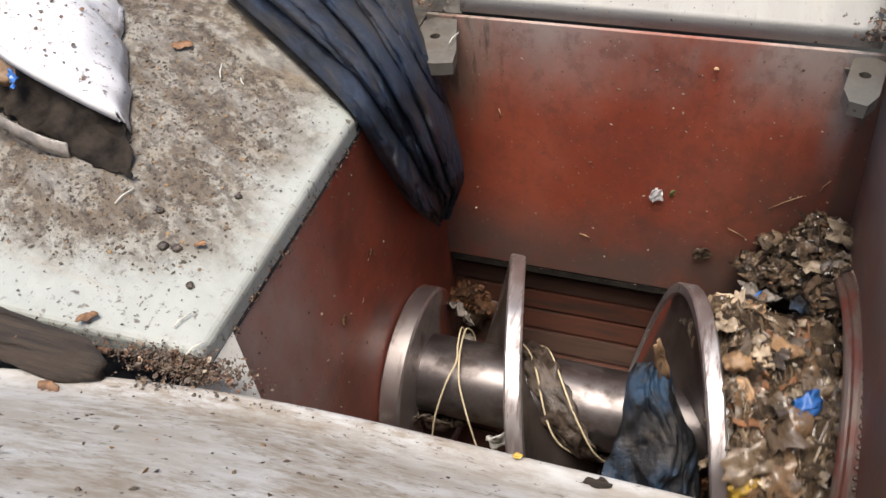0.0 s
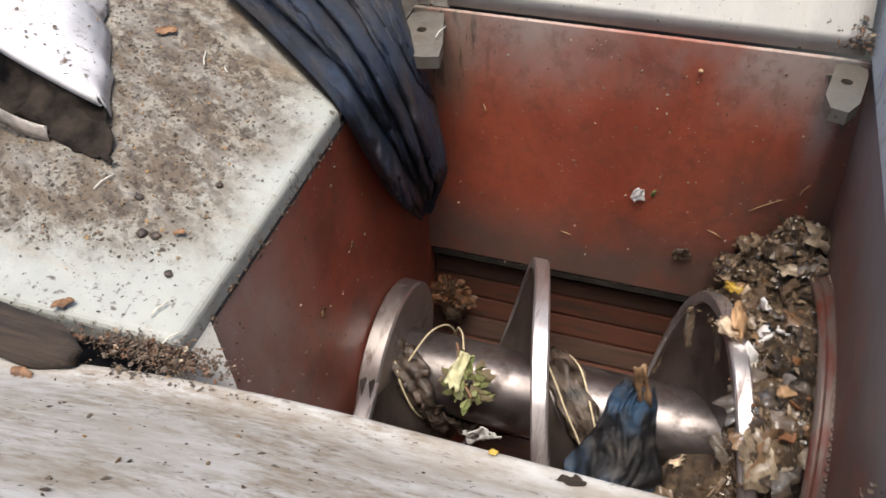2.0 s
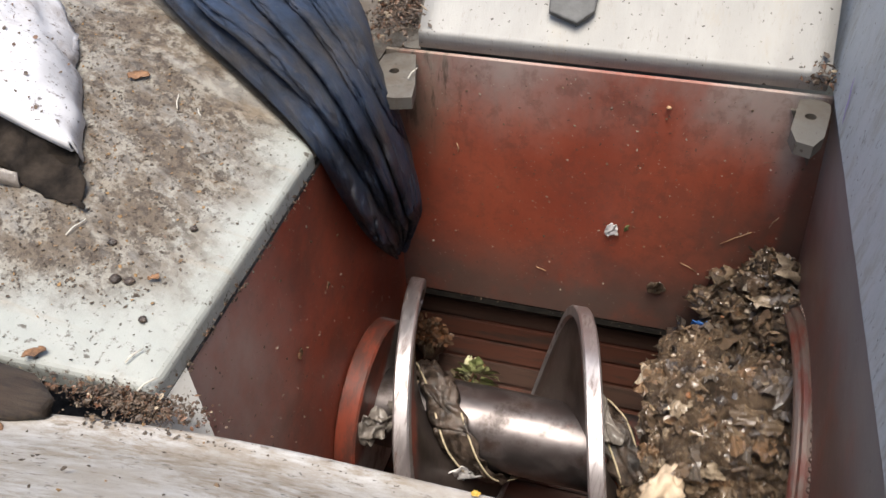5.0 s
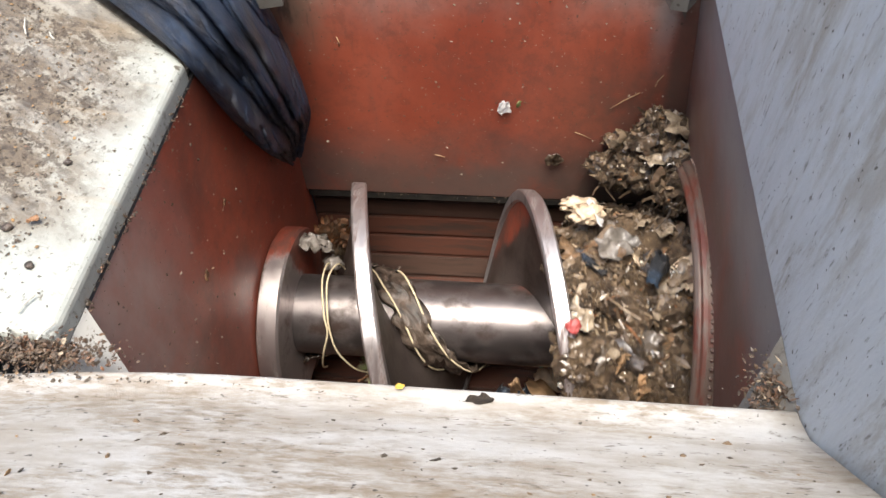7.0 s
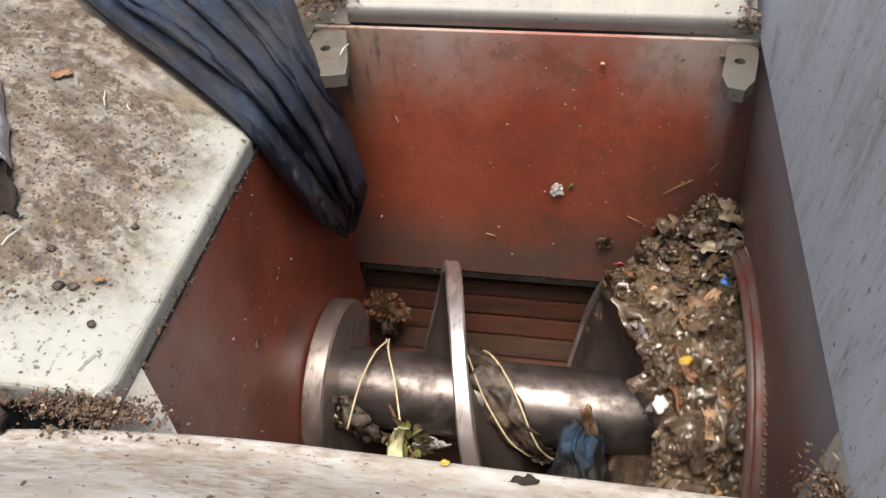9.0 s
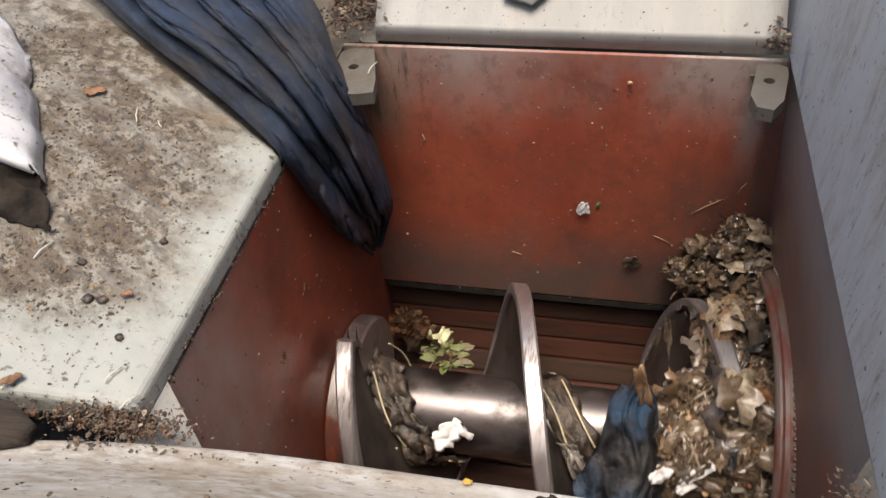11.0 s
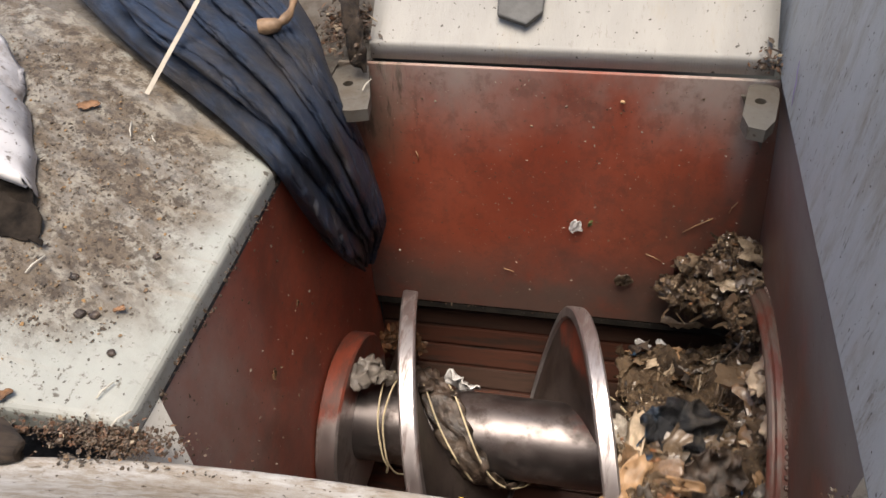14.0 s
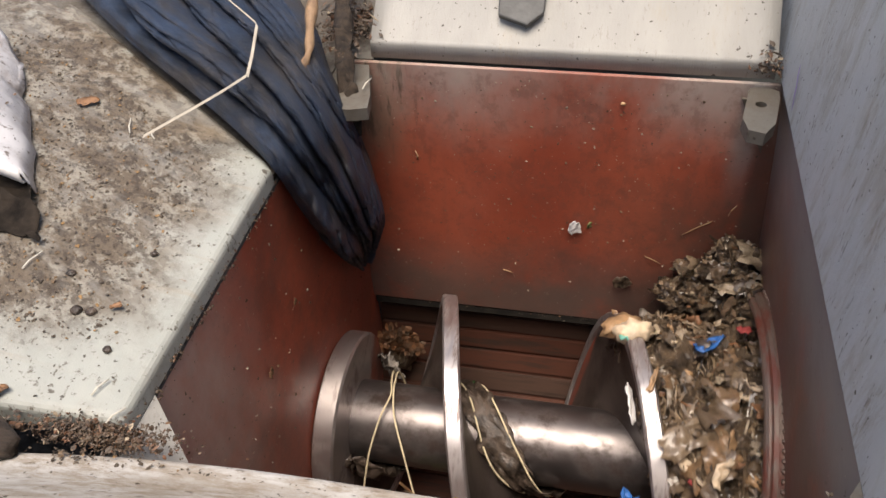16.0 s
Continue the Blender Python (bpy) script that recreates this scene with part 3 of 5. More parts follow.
# trough of lengthwise wear strips
trough = thing("trough", "rusty screw trough lined with lengthwise wear strips", "trough", kind="structure")
shell = []
for k in range(37):
    a = radians(14 - 208 * k / 36)
    shell.append([(x, AY + (R_TROUGH + 0.02) * math.cos(a), AZ + (R_TROUGH + 0.02) * math.sin(a)) for x in (XL, 0.47)])
shell_ob = part("shell", sheet(shell), M_trough, trough)
shell_ob.modifiers.new("thick", "SOLIDIFY").thickness = 0.01
for k in range(15):
    a = radians(6 - 9.5 * k)
    c = (-0.108, AY + (R_TROUGH + 0.007) * math.cos(a), AZ + (R_TROUGH + 0.007) * math.sin(a))
    part("strip", box((1.14, 0.012 + 0.0025 * (k % 3), 0.066), c, 0.003, Matrix.Rotation(a, 4, "X")), M_strip if k % 3 == 1 else M_trough, trough)
# black colour gives this ledge the dark of the trough's shade
ledge = part("ledge", box((1.14, 0.02, 0.03), (-0.11, YB + 0.012, -0.888), 0.003), M_black, trough, "black ledge with the trough's shade in its colour")

# ring round the outlet, with a row of weld beads
outlet = thing("outlet_ring", "rust-red steel ring round the outlet with weld beads", "outlet ring", kind="structure")
prof = [(0.470, 0.507), (0.418, 0.505), (0.409, 0.502), (0.405, 0.497), (0.407, 0.492), (0.401, 0.490), (0.395, 0.486), (0.392, 0.480), (0.394, 0.473), (0.402, 0.468), (0.75, 0.462)]
rows = []
for k in range(241):
    a = 2 * math.pi * k / 240
    rows.append([(x, AY + r * 0.985 * math.cos(a), AZ + r * 0.985 * math.sin(a)) for x, r in prof])
part("ring", sheet(rows), M_ring, outlet, smooth=False)
rows = [[(0.75, AY + r * math.cos(2 * math.pi * k / 32), AZ + r * math.sin(2 * math.pi * k / 32)) for r in (0.03, 0.46)] for k in range(33)]
part("end_plate", sheet(rows), M_pit, outlet)
bead = lump(0.006, 0.007, 0.007, 0.2, 2, 3, 1)
bead_me = bpy.data.meshes.new("weld_bead")
bead.to_mesh(bead_me)
bead.free()
bead_me.materials.append(M_ring)
for k in range(64):
    a = radians(40 + 150 * k / 63)
    o = new("weld_bead", bead_me)
    o.parent = outlet
    o.location = (0.428, AY + 0.500 * math.cos(a), AZ + 0.500 * math.sin(a))

# plates round the rim
def rolled(points, roll_dir, radius, drop):
    """Rows of a sheet whose front edge rolls over: points are the edge line; roll_dir leads out over the edge."""
    rows = []
    for k in range(6):
        a = math.pi / 2 * k / 5
        off = Vector(roll_dir) * (radius * math.sin(a)) + Vector((0, 0, -radius * (1 - math.cos(a))))
        rows.append([Vector(p) + off for p in points])
    rows.append([q + Vector((0, 0, -drop)) for q in rows[-1]])
    return rows


edge = []
for k in range(41):
    x = -1.7 + k * (XR - 0.003 + 1.7) / 40
    y = 0.577 - 0.002 * x if x > -0.35 else 0.5777 - 0.15 * (x + 0.35) ** 2
    y = max(y, 0.40)
    edge.append((x, y - 0.02, 0.0))
rows = rolled(edge, (0, 1, 0), 0.02, 0.055)[::-1]
for k in range(1, 14):
    d = k * 0.04
    rows.append([Vector((x, y - d, z + max(0, d - 0.02) * 1.1)) for x, y, z in edge])
plate_near = link("plate_near", sheet(rows), M_near_plate, smooth=True)
plate_near.modifiers.new("thick", "SOLIDIFY").thickness = -0.006
tagged(plate_near, "scuffed muddy grey steel chute plate with a rolled edge", "chute plate", kind="structure")

lp = [(XL + 0.004, 0.615), (XL + 0.004, 1.262), (XL - 0.016, 1.286), (-1.75, 2.12), (-2.4, 2.12), (-2.4, 0.615)]
bm = bmesh.new()
face = bm.faces.new([bm.verts.new((x, y, 0)) for x, y in lp])
ext = bmesh.ops.extrude_face_region(bm, geom=[face])
bmesh.ops.translate(bm, verts=[v for v in bm.verts if v not in [g for g in ext["geom"] if isinstance(g, bmesh.types.BMVert)]], vec=(0, 0, -0.045))
bmesh.ops.recalc_face_normals(bm, faces=bm.faces)
top_edges = [e for e in bm.edges if all(abs(v.co.z) < 1e-5 for v in e.verts)]
bmesh.ops.bevel(bm, geom=top_edges, offset=0.016, segments=4, affect="EDGES", profile=0.5)
plate_left = link("plate_left", bm, M_left_plate)
tagged(plate_left, "pale grey steel chute plate smeared with mud", "chute plate", kind="structure")
# strip under the plate's edge, and the lower corner plate
trim = link("trim", box((0.02, 0.74, 0.012), (XL - 0.008, 0.93, -0.054), 0.002), M_asphalt)
tagged(trim, "dark strip in the gap under the chute plate's edge", "trim", kind="structure")
corner_plate = link("corner_plate", slab([(XL - 0.001, 1.20, -0.03), (XL - 0.001, 1.775, -0.03), (-0.60, 1.775, -0.03), (-0.60, 2.6, 0.35), (-2.4, 2.6, 0.05), (-2.4, 2.05, -0.05)], (0, 0, 1), 0.01), M_litter)
tagged(corner_plate, "dirty grey corner plate under the cloth", "chute plate", kind="structure")

fe = [(-0.60 + k * (XR - 0.012 + 0.60) / 20, YB + 0.026, 0.030) for k in range(21)]
rows = rolled(fe, (0, -1, 0), 0.012, 0.036)[::-1]
for k in range(1, 12):
    d = k * 0.08
    rows.append([Vector((x, y + d, z + d * 0.85)) for x, y, z in fe])
plate_far = link("plate_far", sheet(rows), M_far_plate, smooth=True)
plate_far.modifiers.new("thick", "SOLIDIFY").thickness = 0.006
tagged(plate_far, "pale grey steel chute plate with a rolled lower edge", "chute plate", kind="structure")

plate_right = link("plate_right", slab([(XR, -0.5, -0.012), (XR, 2.72, -0.012), (XR + 0.05, 2.72, 0.85), (XR + 0.05, -0.5, 0.85)], (-1, 0, 0), 0.014, 0.002), M_right_plate)
tagged(plate_right, "tall grey steel side wall of the chute, tinted for sky light", "wall", kind="structure")
smear = crumple(0.008, 0.10, 0.0015, 4, 8)
smear.transform(Matrix.Translation((XR, 1.60, 0.06)) @ Matrix.Rotation(radians(90), 4, "Y") @ Matrix.Rotation(radians(70), 4, "Z"))
part("marker_smear", smear, M_purple, plate_right, "purple marker smear")

# the hopper's outside
for nm, sz, c in (("casing_near", (2.05, 0.012, 2.08), (-0.68, -0.02, -0.52)), ("casing_left", (0.012, 3.2, 1.5), (-2.39, 1.0, -0.81)),
                  ("casing_right", (0.012, 3.2, 1.6), (0.80, 1.0, -0.75)), ("casing_back", (3.2, 0.012, 1.5), (-0.8, 2.62, -0.81))):
    o = link(nm, box(sz, c, 0.002), M_casing)
    tagged(o, "plain grey steel casing of the hopper", "casing", kind="structure")

# corner brackets with a bolt hole
def bracket(poly, hole, label, name="corner_bracket"):
    th = thing(name, label, "bracket", "corner brackets")
    bm = bmesh.new()
    n = 20
    z0, z1 = -0.062, -0.030
    hc = [(hole[0] + 0.0125 * math.cos(6.2832 * k / n), hole[1] + 0.0125 * math.sin(6.2832 * k / n)) for k in range(n)]
    cx, cy = hole
    outer = []
    for k in range(n):
        a = 6.2832 * k / n
        d = Vector((math.cos(a), math.sin(a)))
        best = 9
        for i in range(len(poly)):
            p, q = Vector(poly[i]), Vector(poly[(i + 1) % len(poly)])
            e = q - p
            den = d.x * e.y - d.y * e.x
            if abs(den) > 1e-9:
                w = p - Vector(hole)
                t = (w.x * e.y - w.y * e.x) / den
                s = (w.x * d.y - w.y * d.x) / den
                if t > 0 and -1e-6 <= s <= 1 + 1e-6:
                    best = min(best, t)
        outer.append((cx + d.x * best, cy + d.y * best))
    rings = [[bm.verts.new((*p, z)) for p in ps] for ps, z in ((hc, z0), (hc, z1), (outer, z1), (outer, z0))]
    for a, b in zip(rings, rings[1:] + rings[:1]):
        for k in range(n):
            j = (k + 1) % n
            bm.faces.new((a[k], a[j], b[j], b[k]))
    bmesh.ops.recalc_face_normals(bm, faces=bm.faces)
    part("plate", bm, M_bracket, th)
    x0 = 0.372 if poly[0][0] > 0 else -0.680
    x1 = 0.30 if poly[0][0] > 0 else -0.60
    # added triangle that draws the shadow below the bracket
    part("shade_wedge", slab([(x1, 1.742, z0), (x0, 1.742, z0), (x0, 1.742, z0 - 0.15)], (0, -1, 0), 0.012), M_bracket, th)
    return th


bracket([(0.280, 1.570), (0.347, 1.550), (0.375, 1.70), (0.375, 1.745), (0.312, 1.745)], (0.331, 1.671), "grey steel corner bracket with a bolt hole")
bracket([(-0.682, 1.535), (-0.571, 1.540), (-0.548, 1.555), (-0.603, 1.745), (-0.682, 1.745)], (-0.632, 1.657), "grey steel corner bracket half under the cloth")
# gussets in the near corners
for pts, lab in (([(0.378, 0.56, -0.006), (0.379, 0.70, -0.012), (0.29, 0.565, -0.10)], "grey corner gusset heaped with dirt"),
                 ([(-0.68, 0.70, -0.045), (-0.68, 0.57, -0.045), (-0.56, 0.58, -0.14)], "pale steel corner gusset streaked with dirt")):
    g = link("corner_gusset", slab(pts, (0, 0, 1), 0.006), M_far_plate if pts[0][0] < 0 else M_bracket)
    tagged(g, lab, "gusset", "corner gussets")


# ---------------------------------------------------------------- the screw
def around(phi, r, x):
    """A place on the turning screw: phi runs from the upper back over the top to the front; on the axis's own space."""
    a = radians(45 + phi)
    return Vector((x, r * math.cos(a), r * math.sin(a)))


def flight_x(phi):
    return X_TOP + PITCH * phi / 360


SPUN = []


def spinning(ob):
    ob.location = (0, AY, AZ)
    SPUN.append(ob)
    return ob


screw = spinning(thing("screw_auger", "big turning steel screw with a polished flight", "screw"))
rows = [[(x, r * math.cos(2 * math.pi * k / 64), r * math.sin(2 * math.pi * k / 64)) for k in range(64)]
        for x, r in ((-0.69, R_SHAFT), (-0.3, R_SHAFT), (0.1, R_SHAFT), (0.45, R_SHAFT), (0.74, R_SHAFT))]
part("shaft", sheet(rows, True), M_shaft, screw, smooth=True)
# collar at the left wall
prof = [(-0.683, 0.10), (-0.683, 0.244), (-0.678, 0.251), (-0.628, 0.251), (-0.622, 0.245), (-0.622, 0.10)]
rows = [[(x, r * math.cos(2 * math.pi * k / 240), r * math.sin(2 * math.pi * k / 240)) for x, r in prof] for k in range(241)]
part("collar", sheet(rows), M_collar, screw, "part red, part polished steel collar")
P0, P1 = -176, 575
n = 560
half = 0.012
faces_l, faces_r, rim = [], [], []
for k in range(n + 1):
    ph = P0 + (P1 - P0) * k / n
    x = flight_x(ph)
    grow = min(1, 0.6 + 0.4 * (k / n) / 0.025)
    R = R_FLIGHT * grow
    w = 0.0215 * (1 + 0.08 * noise.noise(Vector((ph * 0.03, 1, 2))))
    nick = 0.0022 * noise.noise(Vector((ph * 0.09, 5, 1)))
    faces_l.append([around(ph, r, x - half) for r in (R_SHAFT - 0.01, 0.2, 0.3, R - 0.035)])
    faces_r.append([around(ph, r, x + half) for r in (R_SHAFT - 0.01, 0.2, 0.3, R - 0.035)])
    rim.append([around(ph, R - 0.035, x - half), around(ph, R - 0.030, x - w), around(ph, R - 0.004 + nick, x - w), around(ph, R + nick, x - w + 0.005),
                around(ph, R + nick, x + w - 0.005), around(ph, R - 0.004 + nick, x + w), around(ph, R - 0.030, x + w), around(ph, R - 0.035, x + half)])
bm = sheet([a + b[::-1] for a, b in zip(faces_l, faces_r)])
part("flight", bm, M_flight, screw)
part("flight_edge", sheet(rim, True), M_rim_steel, screw, "polished worn steel flight edge")

# twine and wet plastic wound on the shaft
def helix(offset, r, p0, p1, count, wob, seed):
    out = []
    for k in range(count + 1):
        ph = p0 + (p1 - p0) * k / count
        dx = wob * noise.noise(Vector((ph * 0.012, seed, 0)))
        rr = r + 0.01 * abs(noise.noise(Vector((ph * 0.02, seed + 4, 0))))
        out.append(around(ph, rr, flight_x(ph) + offset + dx))
    return out


for off, p0, p1, sd in ((0.040, -190, 345, 1), (0.118, -60, 345, 2), (0.02, 430, 520, 8)):
    tw = spinning(link("twine", tube(helix(off, R_SHAFT + 0.022, p0, p1, 90, 0.02, sd), 0.0028, 6), M_twine, smooth=True))
    tagged(tw, "length of cream twine wound round the shaft", "twine", "twine on the shaft")
# twine by the collar: two strands that part under the knot
for legs in (((-95, 0.150, -0.548), (-45, 0.148, -0.552), (0, 0.146, -0.545), (40, 0.142, -0.527), (62, 0.140, -0.516), (90, 0.140, -0.532), (130, 0.150, -0.552), (168, 0.20, -0.568)),
             ((-85, 0.150, -0.512), (-40, 0.148, -0.522), (0, 0.146, -0.530), (40, 0.142, -0.517), (62, 0.140, -0.508), (88, 0.140, -0.492), (125, 0.152, -0.455), (162, 0.20, -0.420))):
    tw = spinning(link("twine", tube(smooth_path([around(*q) for q in legs], 60), 0.0028, 6), M_twine, smooth=True))
    tagged(tw, "length of cream twine wound by the collar", "twine", "twine on the shaft")
knot_wad = spinning(link("plastic_film", lump(0.026, 0.022, 0.020, 0.6, 2.4, 7, 3, around(-52, 0.150, -0.545)), M_film, smooth=True))
tagged(knot_wad, "wad of grey film knotted into the twine", "plastic film", "wraps on the shaft")


def wrap_band(name, p0, p1, o0, o1, r, amp, mat, label, seed):
    rows = []
    for k in range(81):
        ph = p0 + (p1 - p0) * k / 80
        row = []
        for j in range(13):
            f = j / 12
            q = Vector((ph * 0.035, f * 5, seed))
            rr = r + amp * abs(noise.noise(q)) + 0.009 * abs(math.sin(f * 11 + 2.5 * noise.noise(Vector((ph * 0.02, f * 2, seed + 8))))) + amp * 0.6 * abs(noise.noise(q * 2.6)) - 0.012 * abs(2 * f - 1) ** 3
            e = 0.03 * noise.noise(Vector((ph * 0.05, f * 2, seed + 3)))
            row.append(around(ph, rr, flight_x(ph) + o0 + (o1 - o0) * f + e))
        rows.append(row)
    ob = spinning(link(name, sheet(rows), mat, smooth=True))
    ob.modifiers.new("thick", "SOLIDIFY").thickness = 0.003
    return tagged(ob, label, "plastic wrap", "wraps on the shaft")


wrap_band("plastic_wrap", -40, 345, 0.02, 0.13, R_SHAFT + 0.003, 0.03, M_wrap, "dark wet plastic wound round the shaft", 1)
wrap_band("plastic_wrap", -215, -40, 0.02, 0.13, R_SHAFT + 0.004, 0.05, M_wrap, "dark torn plastic wound by the collar", 6)
wrap_band("plastic_film", 240, 300, 0.02, 0.075, R_SHAFT + 0.03, 0.05, M_film, "murky clear film caught on the shaft", 9)


# ---------------------------------------------------------------- waste in the screw
KNOTS = ((0, 0.07, 0.37), (20, 0.085, 0.39), (60, 0.13, 0.405), (98, 0.185, 0.41), (150, 0.25, 0.41), (185, 0.24, 0.40), (210, 0.14, 0.40), (260, 0.09, 0.40), (300, 0.11, 0.355), (335, 0.10, 0.31), (360, 0.07, 0.37))


def knot(alpha, i):
    a = alpha % 360
    for p, q in zip(KNOTS, KNOTS[1:]):
        if p[0] <= a <= q[0]:
            f = (a - p[0]) / (q[0] - p[0])
            f = f * f * (3 - 2 * f)
            return p[i] + (q[i] - p[i]) * f


def hollow(alpha, f):
    """A cave that opens between the muck and the ring once its filling has gone through."""
    da = ((alpha - 303 + 180) % 360 - 180) / 46
    g = min(1, max(0, (0.84 - f) / 0.2))
    return math.exp(-da ** 4) * g * g * (3 - 2 * g)


def waste_r(alpha, f, full=False):
    a = radians(alpha)
    q = Vector((math.cos(a) * 1.6, math.sin(a) * 1.6, f * 1.2))
    r = knot(alpha, 2) + 0.06 * noise.noise(q * 1.7) + 0.055 * noise.noise(q * 4.3) - 0.03
    if not full:
        r -= 0.27 * hollow(alpha, f)
    r *= 1 - 0.16 * max(0, 0.18 - f) / 0.18
    return min(max(r, 0.15), 0.418)


def waste_at(alpha, f, full=False):
    xl = knot(alpha, 1) + 0.02 * noise.noise(Vector((alpha * 0.03, 3, 3)))
    return around(alpha, waste_r(alpha, f, full), xl + (0.50 - xl) * f)


def churned(p):
    """Roughens a place on the muck: lumps, then pulled ridges, then crumbs; kept clear of the ring."""
    p = p + noise.noise_vector(p * 20) * 0.024
    n = Vector((0, p.y, p.z)).normalized()
    p += n * (0.016 * (0.35 - abs(noise.noise(Vector((p.x * 26, p.y * 55, p.z * 55))))) + 0.010 * (0.3 - abs(noise.noise(p * 75))))
    p += noise.noise_vector(p * 110) * 0.006
    rr = math.hypot(p.y, p.z)
    if rr > 0.424:
        p.y, p.z = p.y * 0.424 / rr, p.z * 0.424 / rr
    return p


NA, NF = 520, 84
rows = []
for k in range(NA):
    al = 360 * k / NA
    xl = knot(al, 1) + 0.02 * noise.noise(Vector((al * 0.03, 3, 3)))
    r0 = waste_r(al, 0)
    row = [around(al, R_SHAFT - 0.005, xl + 0.02)] + [churned(around(al, R_SHAFT + (r0 - R_SHAFT) * g, xl + 0.014 - 0.010 * g)) for g in (0.2, 0.4, 0.6, 0.8)]
    row += [churned(waste_at(al, j / NF)) for j in range(NF + 1)]
    rows.append(row)
rows.append(rows[0])
waste = spinning(link("waste_mass", sheet(rows), M_mash, smooth=True))
tagged(waste, "wet brown mass of chopped rubbish packed round the shaft", "waste", kind="stuff")


def on_waste(r):
    al, f = r.uniform(0, 360), r.random() ** 0.9
    while hollow(al, f) > 0.5:
        al, f = r.uniform(0, 360), r.random() ** 0.9
    p = waste_at(al, f)
    n = Vector((r.gauss(-0.15, 0.35), p.y, p.z)).normalized()
    n.x += r.gauss(0, 0.3)
    q = p + n * r.uniform(-0.012, 0.016)
    rr = math.hypot(q.y, q.z)
    if rr > 0.428:
        q.y, q.z = q.y * 0.428 / rr, q.z * 0.428 / rr
    return q, n


spinning(stuff("waste_chips", bits(on_waste, 7600, 0.002, 0.009, 0.5, 3, 0.9, 0.4), M_waste, "countless chips of chopped food and leaf waste", "waste"))
spinning(stuff("waste_scraps", bits(on_waste, 1500, 0.007, 0.019, 0.22, 5, 0.8, 0.4), M_waste, "larger torn scraps of brown waste", "waste"))


def sodden(place, count, lo, hi, seed):
    """Torn crumpled sheets of paper, skin and film pressed into the muck."""
    r = random.Random(seed)
    verts, faces = [], []
    for c in range(count):
        got = place(r)
        p, nn = Vector(got[0]), Vector(got[1]).normalized()
        a = Matrix.Rotation(r.random() * 6.283, 3, nn) @ nn.orthogonal().normalized()
        a = (a + nn * r.gauss(0, 0.3)).normalized()
        b = nn.cross(a).normalized()
        s = lo * (hi / lo) ** (r.random() ** 1.4)
        long, m = r.uniform(1.0, 2.4), 8
        k = len(verts)
        for j in range(m + 1):
            for i in range(m + 1):
                x, y = 2 * i / m - 1, 2 * j / m - 1
                g = Vector((x * 1.3 * long, y * 1.3, c * 3.7))
                e = 0.9 + 0.4 * noise.noise(g * 0.9 + Vector((5, 1, 0))) + 0.12 * noise.noise(g * 3.1 + Vector((2, 7, 0)))
                z = 0.75 * noise.noise(g) + 0.55 * (0.4 - abs(noise.noise(g * 2.1))) + 0.3 * (0.3 - abs(noise.noise(g * 4.3))) - 0.30 * (x * x + y * y)
                d = p + a * x * s * long * e + b * y * s * e + nn * (z * s - 0.002)
                verts.append(d)
        for j in range(m):
            for i in range(m):
                q = k + j * (m + 1) + i
                faces.append((q, q + 1, q + m + 2, q + m + 1))
    return verts, faces


def kept_in(vf):
    """Keeps the sheets clear of the ring round the outlet."""
    for q in vf[0]:
        rr = math.hypot(q.y, q.z)
        if rr > 0.436:
            q.y, q.z = q.y * 0.436 / rr, q.z * 0.436 / rr
    return vf


sheets = spinning(stuff("sodden_scraps", kept_in(sodden(on_waste, 430, 0.012, 0.046, 31)), M_sheets, "sodden crumpled scraps of paper, film and peel", "waste"))
for f in sheets.data.polygons:
    f.use_smooth = True


def strips_on(count, seed, width):
    """Fibrous strips lying over the waste."""
    r = random.Random(seed)
    verts, faces = [], []
    for _ in range(count):
        al, f = r.uniform(0, 360), r.random()
        da, df, ln = r.gauss(0, 11), r.gauss(0, 0.15), r.randint(4, 8)
        w = width * r.uniform(0.5, 1.4)
        k = len(verts)
        for i in range(ln):
            a2, f2 = al + da * i / ln, min(1, max(0, f + df * i / ln))
            p = waste_at(a2, f2)
            n = Vector((0, p.y, p.z)).normalized()
            lift = r.uniform(-0.004, 0.014)
            p = p + n * min(lift, 0.416 - math.hypot(p.y, p.z))
            side = Vector((da * 0.02, 0, 0)) + n.cross(Vector((1, 0, 0))) * df * 3
            side = side.normalized() if side.length > 1e-6 else Vector((1, 0, 0))
            verts += [p - side * w, p + side * w + n * r.uniform(-0.004, 0.004)]
        for i in range(ln - 1):
            faces.append((k + 2 * i, k + 2 * i + 1, k + 2 * i + 3, k + 2 * i + 2))
    return verts, faces


spinning(stuff("waste_strips", strips_on(2100, 11, 0.0026), M_waste, "stringy brown fibres in the waste", "waste"))

# a slab of mud that the screw lifts from the trough
RIDES = []

# the filling of the cave, which goes through the outlet on the second turn
rows = []
for k in range(141):
    al = 250 + 102 * k / 140
    fade = min(1, k / 16, (140 - k) / 16)
    row = []
    for j in range(61):
        p = churned(waste_at(al, j / 60, True))
        rr = math.hypot(p.y, p.z)
        g = (0.14 + (rr - 0.14) * fade ** 0.6) / rr
        row.append(Vector((p.x, p.y * g, p.z * g)))
    x0, x1 = row[0].x + 0.015, row[-1].x - 0.004
    rows.append([around(al, 0.13, x0)] + row + [around(al, 0.13, x1)])
filling = link("waste_filling", sheet(rows), M_mash, smooth=True)
filling.location = (0, AY, AZ)
tagged(filling, "wet pulp filling the hollow behind the flight", "waste", kind="stuff")
RIDES.append((filling, 0.0, 7.2, 0.30))


